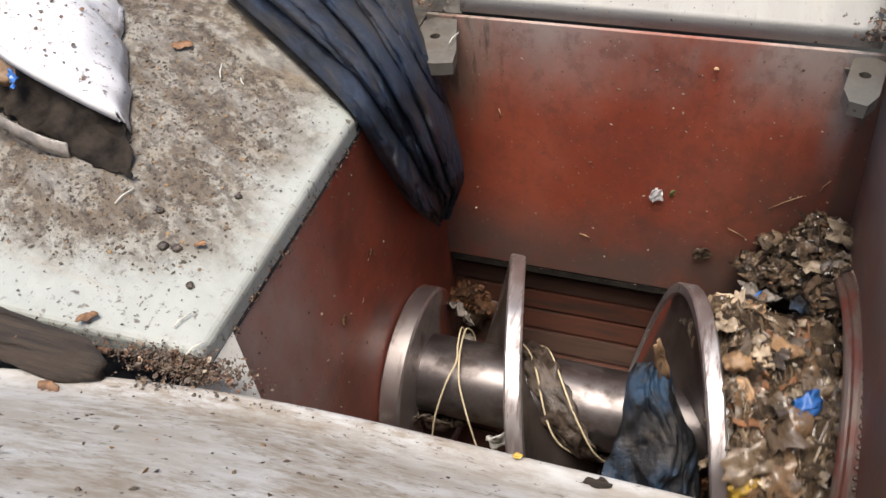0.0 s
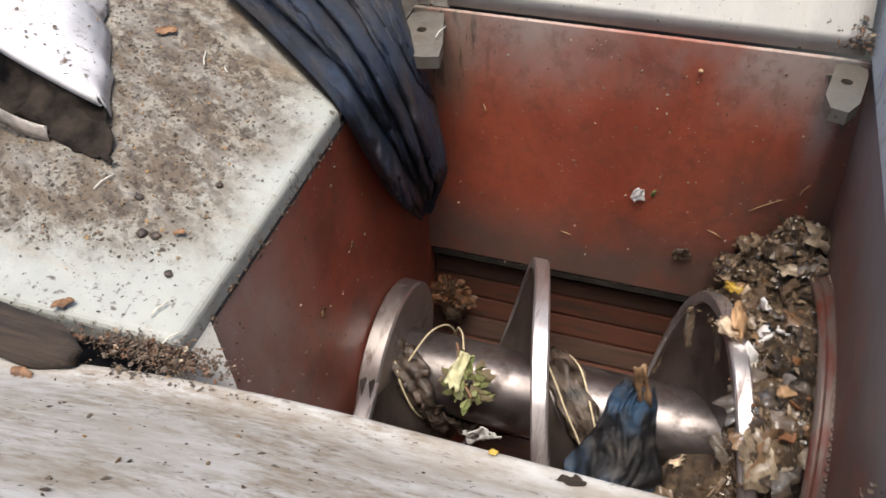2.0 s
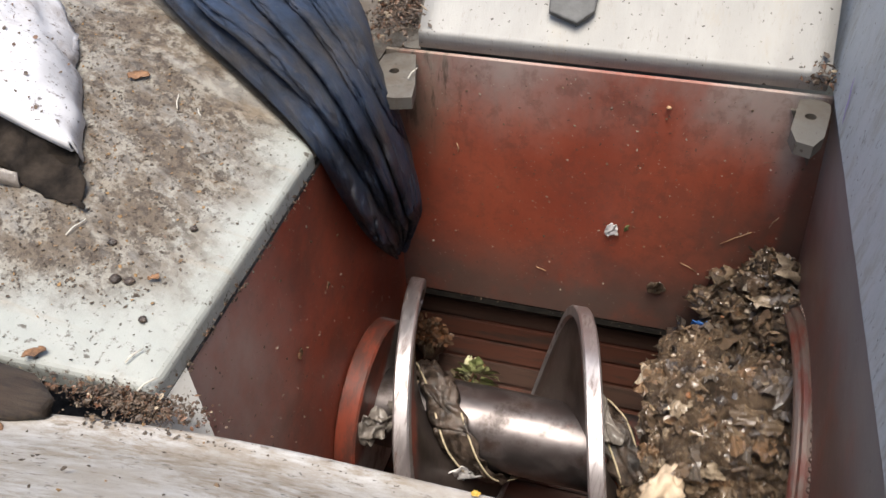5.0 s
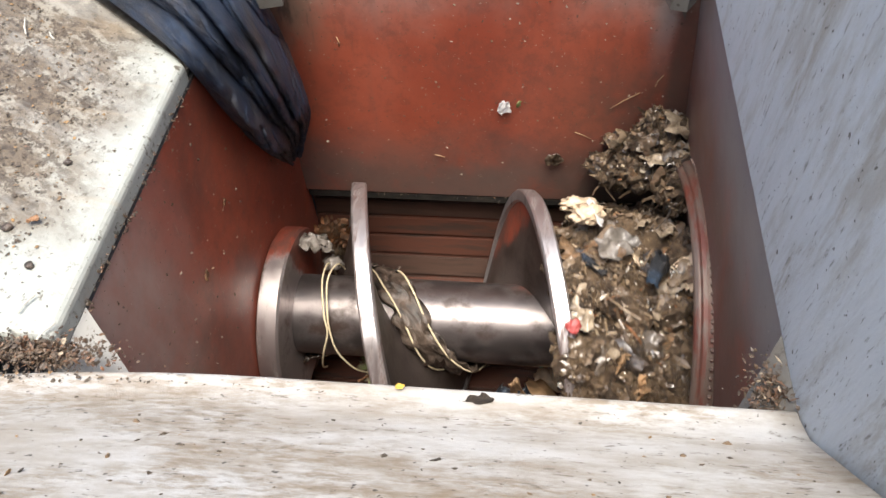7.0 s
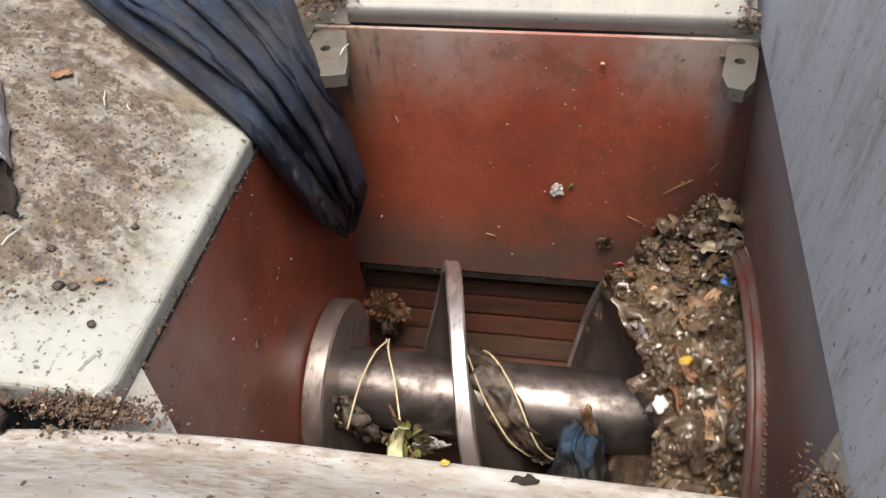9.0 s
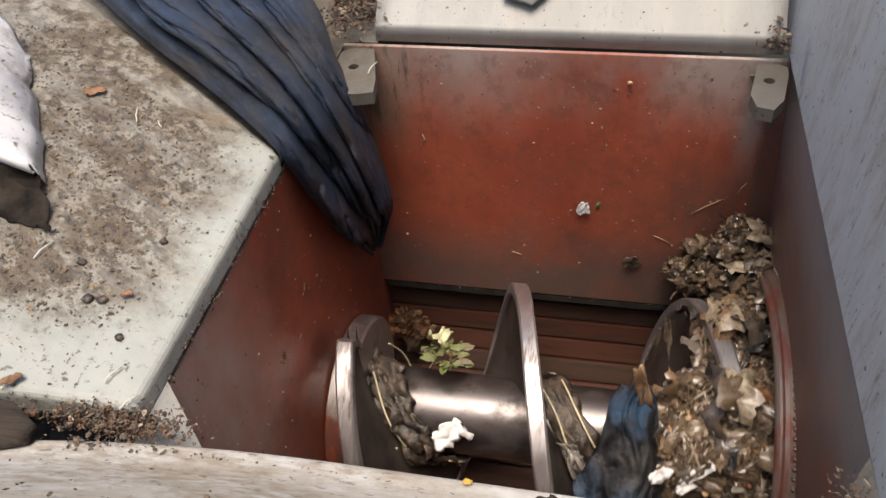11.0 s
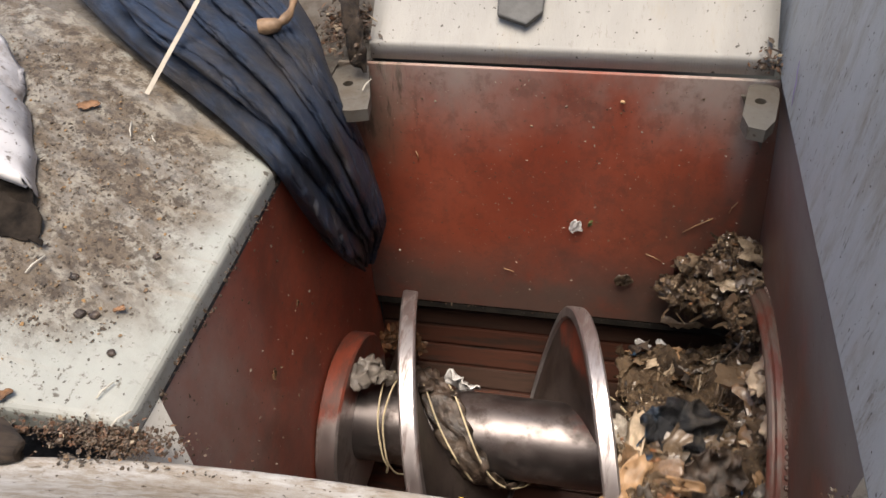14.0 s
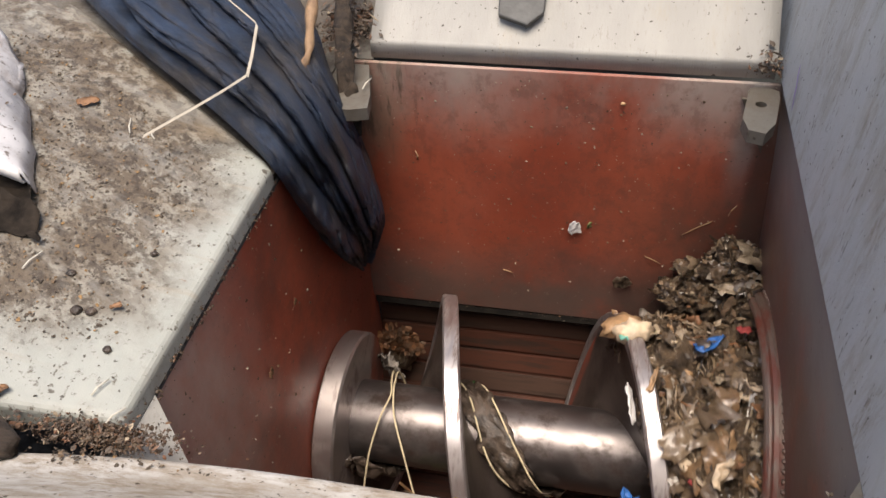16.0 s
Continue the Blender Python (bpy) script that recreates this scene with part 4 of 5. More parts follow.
def on_filling(r):
    p = waste_at(r.uniform(262, 342), r.random(), True)
    n = Vector((r.gauss(-0.2, 0.4), p.y * 2.5, p.z * 2.5)).normalized()
    return p + n * r.uniform(-0.010, 0.012), n


for nm, vf, mt, lab in (("filling_chips", bits(on_filling, 2600, 0.002, 0.012, 0.4, 15, 0.9, 0.4), M_waste, "chips of food and leaf in the wet pulp"),
                        ("filling_scraps", sodden(on_filling, 310, 0.008, 0.034, 37), M_sheets, "sodden scraps of film and peel in the pulp")):
    o = stuff(nm, vf, mt, lab, "waste")
    o.location = (0, AY, AZ)
    RIDES.append((o, 0.0, 7.2, 0.30))


def slab_at(al, f):
    xl = flight_x(al + 360) - 0.035 + 0.02 * noise.noise(Vector((al * 0.05, 9, 1)))
    fade = min(1, (al - 42) / 14, (186 - al) / 14)
    a = radians(al)
    q = Vector((math.cos(a) * 3, math.sin(a) * 3, f * 2.2))
    r = 0.36 + (0.055 + 0.035 * noise.noise(q * 1.6) + 0.02 * noise.noise(q * 4)) * max(0, fade) ** 0.6
    r *= 1 - 0.10 * max(0, 0.15 - f) / 0.15
    return around(al, r, xl + (0.46 - xl) * f)


rows = []
for k in range(221):
    al = 42 + 144 * k / 220
    row = [around(al, 0.30, flight_x(al + 360) + 0.0)]
    for j in range(71):
        p = slab_at(al, j / 70)
        p += noise.noise_vector(p * 26) * 0.016 + noise.noise_vector(p * 65) * 0.010 + noise.noise_vector(p * 120) * 0.005
        row.append(p)
    rows.append(row)
mud = link("mud_slab", sheet(rows), M_mash, smooth=True)
mud.location = (0, AY, AZ)
tagged(mud, "slab of wet brown muck lifted by the flight", "waste", kind="stuff")
RIDES.append((mud, 6.0, 10.2, 0.27))


def on_slab(r):
    al = r.uniform(46, 182)
    p = slab_at(al, r.random())
    n = Vector((r.gauss(-0.2, 0.35), p.y, p.z)).normalized()
    return p + n * r.uniform(-0.012, 0.007), n


chips = stuff("mud_chips", bits(on_slab, 4600, 0.003, 0.020, 0.3, 13, 0.75, 0.25), M_mud, "chips of leaf and peel in the wet muck", "waste")
chips.location = (0, AY, AZ)
RIDES.append((chips, 6.0, 10.2, 0.27))

flat_scraps = stuff("muddy_scraps", sodden(on_slab, 190, 0.010, 0.036, 33), M_mud, "crumpled muddy scraps of film and peel", "waste")
for f in flat_scraps.data.polygons:
    f.use_smooth = True
flat_scraps.location = (0, AY, AZ)
RIDES.append((flat_scraps, 6.0, 10.2, 0.27))

# the heap that stays on the ring
HEAP = ((0.375, 1.675, -0.60, 0.075, 0.06, 0.06), (0.335, 1.685, -0.555, 0.06, 0.05, 0.055), (0.385, 1.69, -0.525, 0.05, 0.045, 0.05), (0.29, 1.69, -0.62, 0.045, 0.04, 0.035), (0.345, 1.705, -0.50, 0.028, 0.03, 0.035), (0.23, 1.70, -0.665, 0.05, 0.035, 0.03), (0.255, 1.71, -0.585, 0.03, 0.025, 0.016), (0.40, 1.60, -0.56, 0.04, 0.06, 0.045), (0.33, 1.64, -0.625, 0.07, 0.06, 0.05), (0.40, 1.55, -0.60, 0.05, 0.07, 0.05), (0.27, 1.665, -0.655, 0.06, 0.05, 0.045))
pile = bmesh.new()
for k, (x, y, z, a, b, c) in enumerate(HEAP):
    one = bpy.data.meshes.new("one")
    tmp = lump(a * 0.85, b * 0.85, c * 0.85, 0.8, 2.5, k + 2, 4, (x, y, z))
    for q in tmp.verts:
        q.co += noise.noise_vector(q.co * 45) * 0.016 + noise.noise_vector(q.co * 110) * 0.008
        q.co.y = min(q.co.y, YB - 0.006)
    tmp.to_mesh(one)
    tmp.free()
    pile.from_mesh(one)
    bpy.data.meshes.remove(one)
pile = link("waste_heap", pile, M_mash, smooth=True)
tagged(pile, "small heap of muck stuck at the ring and back wall", "waste", kind="stuff")


def on_pile(r):
    x, y, z, a, b, c = r.choice(HEAP)
    d = Vector((r.gauss(0, 1), r.gauss(-0.3, 1), r.gauss(0.2, 1))).normalized()
    k = r.uniform(0.75, 1.2)
    return Vector((x + d.x * a * k, min(y + d.y * b * k, YB - 0.006), z + d.z * c * k)), d


heap_scraps = stuff("heap_scraps", [*map(list, sodden(on_pile, 110, 0.010, 0.034, 35))], M_sheets, "limp skins and film hanging on the heap", "waste")
for q in heap_scraps.data.vertices:
    q.co.y = min(q.co.y, YB - 0.004)
for f in heap_scraps.data.polygons:
    f.use_smooth = True
stuff("heap_chips", bits(on_pile, 1500, 0.003, 0.017, 0.35, 9, 0.9, 0.2), M_waste, "chips of leaf and peel on the heap", "waste")


def fibres(place, count, lo, hi, width, seed):
    """Limp shreds that stick out of a heap and sag."""
    r = random.Random(seed)
    verts, faces = [], []
    for _ in range(count):
        p, nn = place(r)
        d = (Vector(nn) + Vector((r.gauss(-0.3, 0.6), r.gauss(-0.2, 0.4), r.gauss(0, 0.6)))).normalized()
        ln, w, k = r.uniform(lo, hi), width * r.uniform(0.4, 1.6), len(verts)
        side = d.cross(Vector((r.gauss(0, 1), r.gauss(0, 1), r.gauss(0, 1)))).normalized()
        for i in range(6):
            u = i / 5
            q = Vector(p) + d * ln * (u - 0.3) + Vector((0, 0, -0.35 * ln * u * u)) + side * 0.12 * ln * math.sin(u * 4 + w * 900)
            q.y = min(q.y, YB - 0.004)
            ww = w * (1 - 0.6 * u)
            verts += [q - side * ww, q + side * ww]
        faces += [(k + 2 * i, k + 2 * i + 1, k + 2 * i + 3, k + 2 * i + 2) for i in range(5)]
    return verts, faces


stuff("heap_fibres", fibres(on_pile, 150, 0.02, 0.065, 0.0055, 19), M_muck, "limp shreds and stalks sticking out of the heap", "waste")


# ---------------------------------------------------------------- single scraps in the waste
def rider(ob, al, x, r, turns=(0, 0, 0), hold=0.0, leave=99.0, push=0.0):
    """A scrap that turns with the screw: it lies in the trough until hold, and is pushed along into the outlet after leave."""
    m = Matrix.Rotation(radians(45 + al), 4, "X") @ Matrix.Translation((x, r, 0)) @ Matrix.Rotation(radians(-90), 4, "X") @ Euler([radians(q) for q in turns]).to_matrix().to_4x4()
    ob.data.transform(m)
    ob.location = (0, AY, AZ)
    RIDES.append((ob, hold, leave, push))
    return ob


def scrap(name, bm, mat, label, category, al, x, r, turns=(0, 0, 0), hold=0.0, leave=99.0, push=0.0, thick=0.003, group="scraps in the waste"):
    ob = link(name, bm, mat, smooth=True)
    if thick:
        ob.modifiers.new("thick", "SOLIDIFY").thickness = thick
    tagged(ob, label, category, group)
    return rider(ob, al, x, r, turns, hold, leave, push)


def slice_of(radius, thick, seed):
    bm = lump(radius, radius * 0.75, thick, 0.6, 2.6, seed, 3)
    return bm


scrap("fruit_peel", lump(0.040, 0.024, 0.014, 0.7, 2.0, 3, 3), M_yellow, "crumpled bright yellow peel", "peel", 95, 0.24, 0.405, (10, 10, 30), leave=2.9, push=0.24, thick=0)
scrap("wood_slice", slice_of(0.055, 0.013, 4), M_tan, "thick brown slice of bark", "wood scrap", 126, 0.235, 0.405, (65, 10, 80), leave=3.0, push=0.24, thick=0)
scrap("wood_slice", slice_of(0.035, 0.016, 6), M_pale, "pale broken piece of wood", "wood scrap", 131, 0.215, 0.405, (15, 30, 10), leave=3.0, push=0.24, thick=0)
scrap("food_scrap", slice_of(0.032, 0.02, 8), M_tan, "orange-brown lump of food", "food scrap", 55, 0.19, 0.405, (10, 0, 20), leave=2.6, push=0.26, thick=0)
scrap("food_scrap", slice_of(0.03, 0.018, 12), M_pale, "pale lump of food", "food scrap", 50, 0.235, 0.405, (0, 20, 60), leave=2.6, push=0.26, thick=0)
scrap("plastic_scrap", crumple(0.07, 0.05, 0.025, 7, 8), M_blue, "crumpled bright blue plastic scrap", "plastic scrap", 65, 0.34, 0.40, (10, 0, 40), leave=2.6, push=0.2)
scrap("plastic_scrap", crumple(0.10, 0.10, 0.035, 9, 10), M_blue, "torn bright blue plastic bag", "plastic scrap", 122, 0.23, 0.40, (25, 15, 10), leave=0.2, push=0.3)
scrap("food_scrap", slice_of(0.055, 0.03, 14), M_pale, "pale wet lump of mash", "food scrap", 116, 0.215, 0.385, (5, 10, 10), leave=0.0, push=0.3, thick=0)
scrap("plastic_scrap", crumple(0.085, 0.05, 0.02, 17, 8), M_blue, "dirty blue plastic strip", "plastic scrap", 225, 0.22, 0.39, (10, 10, 70), leave=5.0, push=0.25)
# pale mash and film of the next turn
scrap("food_scrap", lump(0.07, 0.045, 0.024, 0.5, 2.2, 21, 4), M_pale, "big pale lump of wet mash", "food scrap", 322, 0.155, 0.345, (0, 0, 70), leave=7.2, push=0.28, thick=0)
scrap("food_scrap", lump(0.045, 0.032, 0.022, 0.5, 2.2, 23, 4), M_pale, "pale lump of wet mash", "food scrap", 345, 0.17, 0.36, (0, 0, 30), leave=7.2, push=0.28, thick=0)
scrap("plastic_film", crumple(0.12, 0.07, 0.03, 25, 10), M_film, "dull grey plastic film in the waste", "plastic film", 368, 0.235, 0.395, (10, 10, 30), leave=8.0, push=0.2)
scrap("plastic_film", crumple(0.10, 0.05, 0.02, 27, 9), M_bluebag, "dark blue-grey plastic film in the waste", "plastic film", 378, 0.33, 0.40, (20, 0, 70), leave=8.0, push=0.15)
scrap("paper_scrap", crumple(0.03, 0.10, 0.012, 29, 8), M_white, "torn strip of white paper", "paper scrap", 346, 0.19, 0.37, (20, 30, 30), leave=7.6, push=0.25)
scrap("paper_scrap", crumple(0.06, 0.05, 0.02, 31, 8), M_white, "dirty white paper scrap", "paper scrap", 436, 0.10, 0.39, (10, 20, 60), hold=5.5, leave=8.4, push=0.2)
scrap("fruit_peel", crumple(0.035, 0.022, 0.008, 33, 6), M_yellow, "small yellow peel in the waste", "peel", 474, 0.27, 0.435, (0, 10, 40), hold=5.5, leave=9.7, push=0.2)
scrap("wrapper", crumple(0.035, 0.03, 0.01, 35, 6), M_red_bit, "small crumpled red wrapper", "wrapper", 400, 0.13, 0.425, (0, 0, 20), hold=6.0, leave=9.5, push=0.25)
scrap("paper_scrap", crumple(0.04, 0.03, 0.01, 37, 6), M_white, "small white paper scrap", "paper scrap", 488, 0.215, 0.43, (0, 0, 80), hold=6.0, leave=9.8, push=0.2)
# pale boards, peel and teal scraps of the last turn
scrap("paper_scrap", crumple(0.12, 0.05, 0.02, 39, 9), M_pale, "pale wet cardboard scrap", "paper scrap", 253, 0.27, 0.41, (10, 0, 10), hold=9.0)
scrap("paper_scrap", crumple(0.055, 0.03, 0.012, 41, 7), M_white, "bright white paper scrap", "paper scrap", 236, 0.17, 0.405, (10, 10, 30), hold=9.0)
scrap("food_scrap", lump(0.075, 0.045, 0.03, 0.5, 2.4, 43, 3), M_tan, "torn tan lump of food waste", "food scrap", 27, 0.09, 0.36, (0, 0, 60), hold=11.5, thick=0)
scrap("food_scrap", lump(0.05, 0.035, 0.03, 0.5, 2.4, 45, 3), M_pale, "pale torn lump of food waste", "food scrap", 40, 0.115, 0.385, (0, 0, 20), hold=11.5, thick=0)
scrap("wrapper", crumple(0.05, 0.07, 0.018, 47, 8), M_teal, "crumpled teal wrapper in the waste", "wrapper", 41, 0.10, 0.385, (0, 10, 10), hold=11.5)
scrap("plastic_scrap", crumple(0.075, 0.06, 0.03, 49, 9), M_blue, "crumpled blue plastic scrap", "plastic scrap", 112, 0.12, 0.37, (10, 30, 20), hold=12.2)
scrap("paper_scrap", crumple(0.035, 0.10, 0.01, 51, 8), M_white, "white paper strip against the flight", "paper scrap", 75, 0.115, 0.385, (0, 60, 10), hold=12.0)
scrap("wrapper", crumple(0.04, 0.03, 0.012, 53, 6), M_red_bit, "small red wrapper in the waste", "wrapper", 98, 0.27, 0.41, (0, 0, 40), hold=12.0)

scrap("plastic_film", crumple(0.20, 0.17, 0.05, 57, 16, 7.0), M_bluebag, "crumpled dark plastic film over the waste", "plastic film", 352, 0.235, 0.30, (12, 8, 20), hold=10.5)
scrap("plastic_film", crumple(0.15, 0.12, 0.04, 59, 12, 7.0), M_wrap, "wet black plastic film over the waste", "plastic film", 366, 0.30, 0.37, (8, 0, 60), hold=10.5)
scrap("paper_scrap", torn(0.19, 0.05, 0.02, 61), M_pale, "long pale shred of wet board", "paper scrap", 358, 0.125, 0.31, (0, 20, 80), hold=10.5)
scrap("paper_scrap", torn(0.13, 0.06, 0.025, 64), M_tan, "tan shred of wet board against the flight", "paper scrap", 372, 0.115, 0.36, (10, 10, 60), hold=10.5)

# many smaller scraps, each turn of the screw with its own
SCRAPS = (("food_scrap", M_pale, "pale torn scrap of food", "food scrap"), ("food_scrap", M_tan, "brown torn scrap of food", "food scrap"), ("paper_scrap", M_white, "dirty white scrap of paper", "paper scrap"),
          ("leaf_scrap", M_dry, "brown wet leaf in the waste", "leaf"), ("plastic_scrap", M_film, "dull clear scrap of plastic", "plastic scrap"), ("plastic_scrap", M_bluebag, "dark scrap of plastic bag", "plastic scrap"),
          ("plastic_scrap", M_blue, "small bright blue plastic scrap", "plastic scrap"))
sr = random.Random(77)
for a0, a1, count, hold, leave, weights in ((5, 165, 96, 0.0, 2.7, (12, 9, 3, 6, 2, 2, 1)), (290, 400, 26, 4.0, 8.2, (6, 8, 2, 6, 3, 3, 1)), (410, 520, 24, 6.2, 10.2, (3, 10, 1, 9, 1, 1, 1)),
                                            (205, 268, 30, 9.2, 99.0, (5, 7, 4, 8, 4, 5, 1)), (365, 460, 40, 12.0, 99.0, (7, 9, 3, 8, 2, 1, 1))):
    for k in range(count):
        nm, mt, lab, cat = sr.choices(SCRAPS, weights)[0]
        al, f, s = sr.uniform(a0, a1), sr.uniform(0.08, 0.85), sr.uniform(0.018, 0.056)
        p = waste_at(al, f)
        rr = math.hypot(p.y, p.z) + sr.uniform(0.0, 0.018)
        if hold == 6.2:
            q = slab_at(max(45, min(180, al - 360)), f)
            p, rr = q, math.hypot(q.y, q.z) + 0.006
        scrap(nm, torn(s * sr.uniform(0.9, 2.2), s * sr.uniform(0.45, 0.95), s * 0.35, k + int(a0)), mt, lab, cat, al, p.x, rr, (sr.gauss(0, 30), sr.gauss(0, 30), sr.uniform(0, 180)), hold, leave, 0.25 if leave < 90 else 0.0, 0.003)

# scraps caught on the shaft
tissue = scrap("paper_tissue", crumple(0.10, 0.07, 0.03, 55, 10), M_white, "crumpled white tissue caught on the shaft", "tissue", 250, -0.36, 0.15, (10, 10, 30), hold=9.9, group="scraps on the shaft")


scrap("plastic_film", crumple(0.12, 0.085, 0.035, 58, 12, 6.0), M_film, "torn grey film caught between collar and flight", "plastic film", 327, -0.590, 0.215, (20, 10, 40), group="scraps on the shaft")
faded = link("faded_leaf", torn(0.11, 0.055, 0.02, 21), M_petal, smooth=True)
faded.modifiers.new("thick", "SOLIDIFY").thickness = 0.002
tagged(faded, "limp faded yellow-green leaf hanging from the twine", "leaf", "scraps on the shaft")
rider(faded, 168, -0.425, 0.225, (20, 15, 80))


def leaf_spray(count, reach, size, seed):
    r = random.Random(seed)
    verts, faces = [], []
    for _ in range(count):
        d = Vector((r.gauss(0, 1), r.gauss(0, 1), abs(r.gauss(0.4, 0.6)))).normalized()
        p = d * reach * r.uniform(0.2, 1)
        s = size * r.uniform(0.6, 1.2)
        a = (d + Vector((r.gauss(0, 0.5), r.gauss(0, 0.5), r.gauss(0, 0.5)))).normalized()
        b = a.orthogonal().normalized()
        n = a.cross(b)
        k = len(verts)
        for u, w, h in ((0, 0, 0), (0.35, 0.32, 0.05), (0.75, 0.25, 0.0), (1, 0, -0.12), (0.75, -0.25, 0.0), (0.35, -0.32, 0.05), (0.5, 0, 0.12)):
            verts.append(p + (a * u + b * w + n * h) * s)
        for i, j in ((0, 1), (1, 2), (2, 3), (3, 4), (4, 5), (5, 0)):
            faces.append((k + i, k + j, k + 6))
    return verts, faces


sprig = spinning(thing("leaf_sprig", "green leafy sprig tied up in the twine", "sprig"))
m = Matrix.Rotation(radians(45 + 175), 4, "X") @ Matrix.Translation((-0.405, 0.190, 0)) @ Matrix.Rotation(radians(-90), 4, "X")
v, f = leaf_spray(64, 0.058, 0.036, 4)
v = [Vector((q.x * 1.2, q.y * 1.1, q.z * 0.45)) for q in v]
leaves = stuff("leaves", ([m @ q for q in v], f), M_leaf, "", "", sprig)
part("stem", tube([m @ Vector(q) for q in ((-0.05, 0.10, -0.02), (-0.02, 0.05, 0.0), (0, 0, 0.02), (0.03, -0.03, 0.03))], 0.004, 6), M_dry, sprig)

clump = thing("leaf_clump", "clump of dry brown leaves stuck at the back of the trough", "leaf clump", at=(-0.595, 1.675, -1.03))
v, f = leaf_spray(260, 0.075, 0.028, 12)
stuff("leaves", ([Matrix.Diagonal((0.9, 0.5, 1.3, 1)) @ q for q in v], f), M_dry, "", "", clump)
part("muck", lump(0.045, 0.06, 0.08, 0.5, 2, 5, 3, (0, 0.03, -0.04)), M_mash, clump)

# dark bag dragged along in front of the shaft
rows = []
for k in range(61):
    u = k / 60
    row = []
    for j in range(61):
        c = 2 * j / 60 - 1
        w = 0.03 + 0.085 * min(1, u * 1.5) ** 0.95 + 0.012 * noise.noise(Vector((u * 5, 1 if c > 0 else 3, 0)))
        bulge = (1 - abs(c) ** 2.2) * (0.03 + 0.08 * min(1, u * 2))
        ph = c * 1.0 + 0.7 * noise.noise(Vector((u * 2.4, c, 4)))
        pleat = 0.026 * (abs(2 * (ph % 1) - 1) - 0.5) * (0.05 + u)
        crease = 0.024 * (0.3 - abs(noise.noise(Vector((c * 2.6 + u, u * 6, 2))))) + 0.006 * (0.3 - abs(noise.noise(Vector((c * 6, u * 13 + c * 3, 6)))))
        p = Vector((w * c + 0.02 * noise.noise(Vector((u * 4, c * 2, 9))), -0.17 * u - bulge - pleat - crease, -0.40 * u + 0.03 * (1 - u) * (1 - c * c) + crease))
        row.append(p)
    rows.append(row)
bag = link("rubbish_bag", sheet(rows), M_bluebag, smooth=True)
bag.modifiers.new("thick", "SOLIDIFY").thickness = 0.002
tagged(bag, "crumpled dirty dark blue rubbish bag", "rubbish bag")
tail = torn(0.15, 0.034, 0.014, 17)
tail.transform(Matrix.Translation((0.012, -0.040, 0.035)) @ Matrix.Rotation(radians(78), 4, "Y") @ Matrix.Rotation(radians(60), 4, "X"))
part("tied_end", tail, M_limp, bag, "muddy tied end of the bag", True).modifiers.new("thick", "SOLIDIFY").thickness = 0.004

# ---------------------------------------------------------------- cloth over the corner
LEFT = [(-1.72, 2.14, 0.07), (-1.42, 1.86, 0.05), (-1.15, 1.63, 0.04), (-0.91, 1.445, 0.035), (-0.70, 1.275, 0.022), (-0.664, 1.315, -0.14), (-0.664, 1.40, -0.31), (-0.664, 1.50, -0.47), (-0.662, 1.585, -0.585)]
RIGHT = [(-1.22, 2.45, 0.22), (-1.0, 2.16, 0.13), (-0.85, 1.93, 0.07), (-0.745, 1.78, 0.04), (-0.672, 1.645, 0.005), (-0.630, 1.665, -0.17), (-0.617, 1.69, -0.32), (-0.61, 1.70, -0.44), (-0.645, 1.655, -0.60)]
L, Rr = smooth_path(LEFT, 170), smooth_path(RIGHT, 170)
rows = []
for i in range(170):
    u = i / 169
    row = []
    for j in range(161):
        v = j / 160
        p = L[i].lerp(Rr[i], v)
        w = (Rr[i] - L[i]).length
        out = Vector((0.25, -0.45, 0.85)) if u < 0.5 else Vector((0.25, -0.45, 0.85)).lerp(Vector((0.75, -0.65, 0.1)), min(1, (u - 0.5) * 5))
        out.normalize()
        ph = v * 4.6 + 1.5 * noise.noise(Vector((u * 0.9, v * 1.9, 0.3))) + 0.2 * math.sin(u * 5)
        k = math.floor(ph)
        pleat = math.sin(math.pi * (ph % 1)) ** 0.55
        tall = 0.66 + 0.8 * noise.noise(Vector((u * 1.5, k * 3.7, 7)))
        h = (0.028 + w * 0.18) * pleat * max(0.22, tall) * min(1, 0.30 + 3.2 * (1 - u))
        p2 = v * 12 + 1.8 * noise.noise(Vector((u * 1.8, v * 3, 5.3)))
        h += 0.030 * abs(math.sin(math.pi * p2)) * max(0, noise.noise(Vector((u * 4, v * 6, 1.5))) + 0.25)
        h += 0.014 * (0.3 - abs(noise.noise(Vector((u * 6 + v * 2, v * 12 + u * 5, 2))))) + 0.012 * (0.3 - abs(noise.noise(Vector((u * 26 - v * 6, v * 20 + u * 9, 5))))) + 0.009 * (0.3 - abs(noise.noise(Vector((u * 70 + v * 9, v * 40, 8)))))
        belly = 0.06 * math.sin(math.pi * v) * math.sin(math.pi * min(1, u * 1.05))
        edge = min(1, v * 9, (1 - v) * 9)
        lean = (Rr[i] - L[i]).normalized() * edge * (0.9 * h - 0.03) * min(1, 6 * (1 - u))
        row.append(p + out * (h * edge + belly) - lean)
    rows.append(row)
cloth = link("cloth", sheet(rows), M_cloth, smooth=True)
cloth.modifiers.new("thick", "SOLIDIFY").thickness = 0.004
tagged(cloth, "dusty navy blue cloth draped in folds into the hopper", "cloth")


def on_cloth(r):
    i, j = r.randint(5, 165), r.randint(4, 156)
    return rows[i][j], (0.3, -0.4, 0.8)


stuff("cloth_crumbs", bits(on_cloth, 240, 0.0015, 0.006, 0.4, 21), M_darkcrumb, "orange and brown crumbs on the cloth", "crumbs")

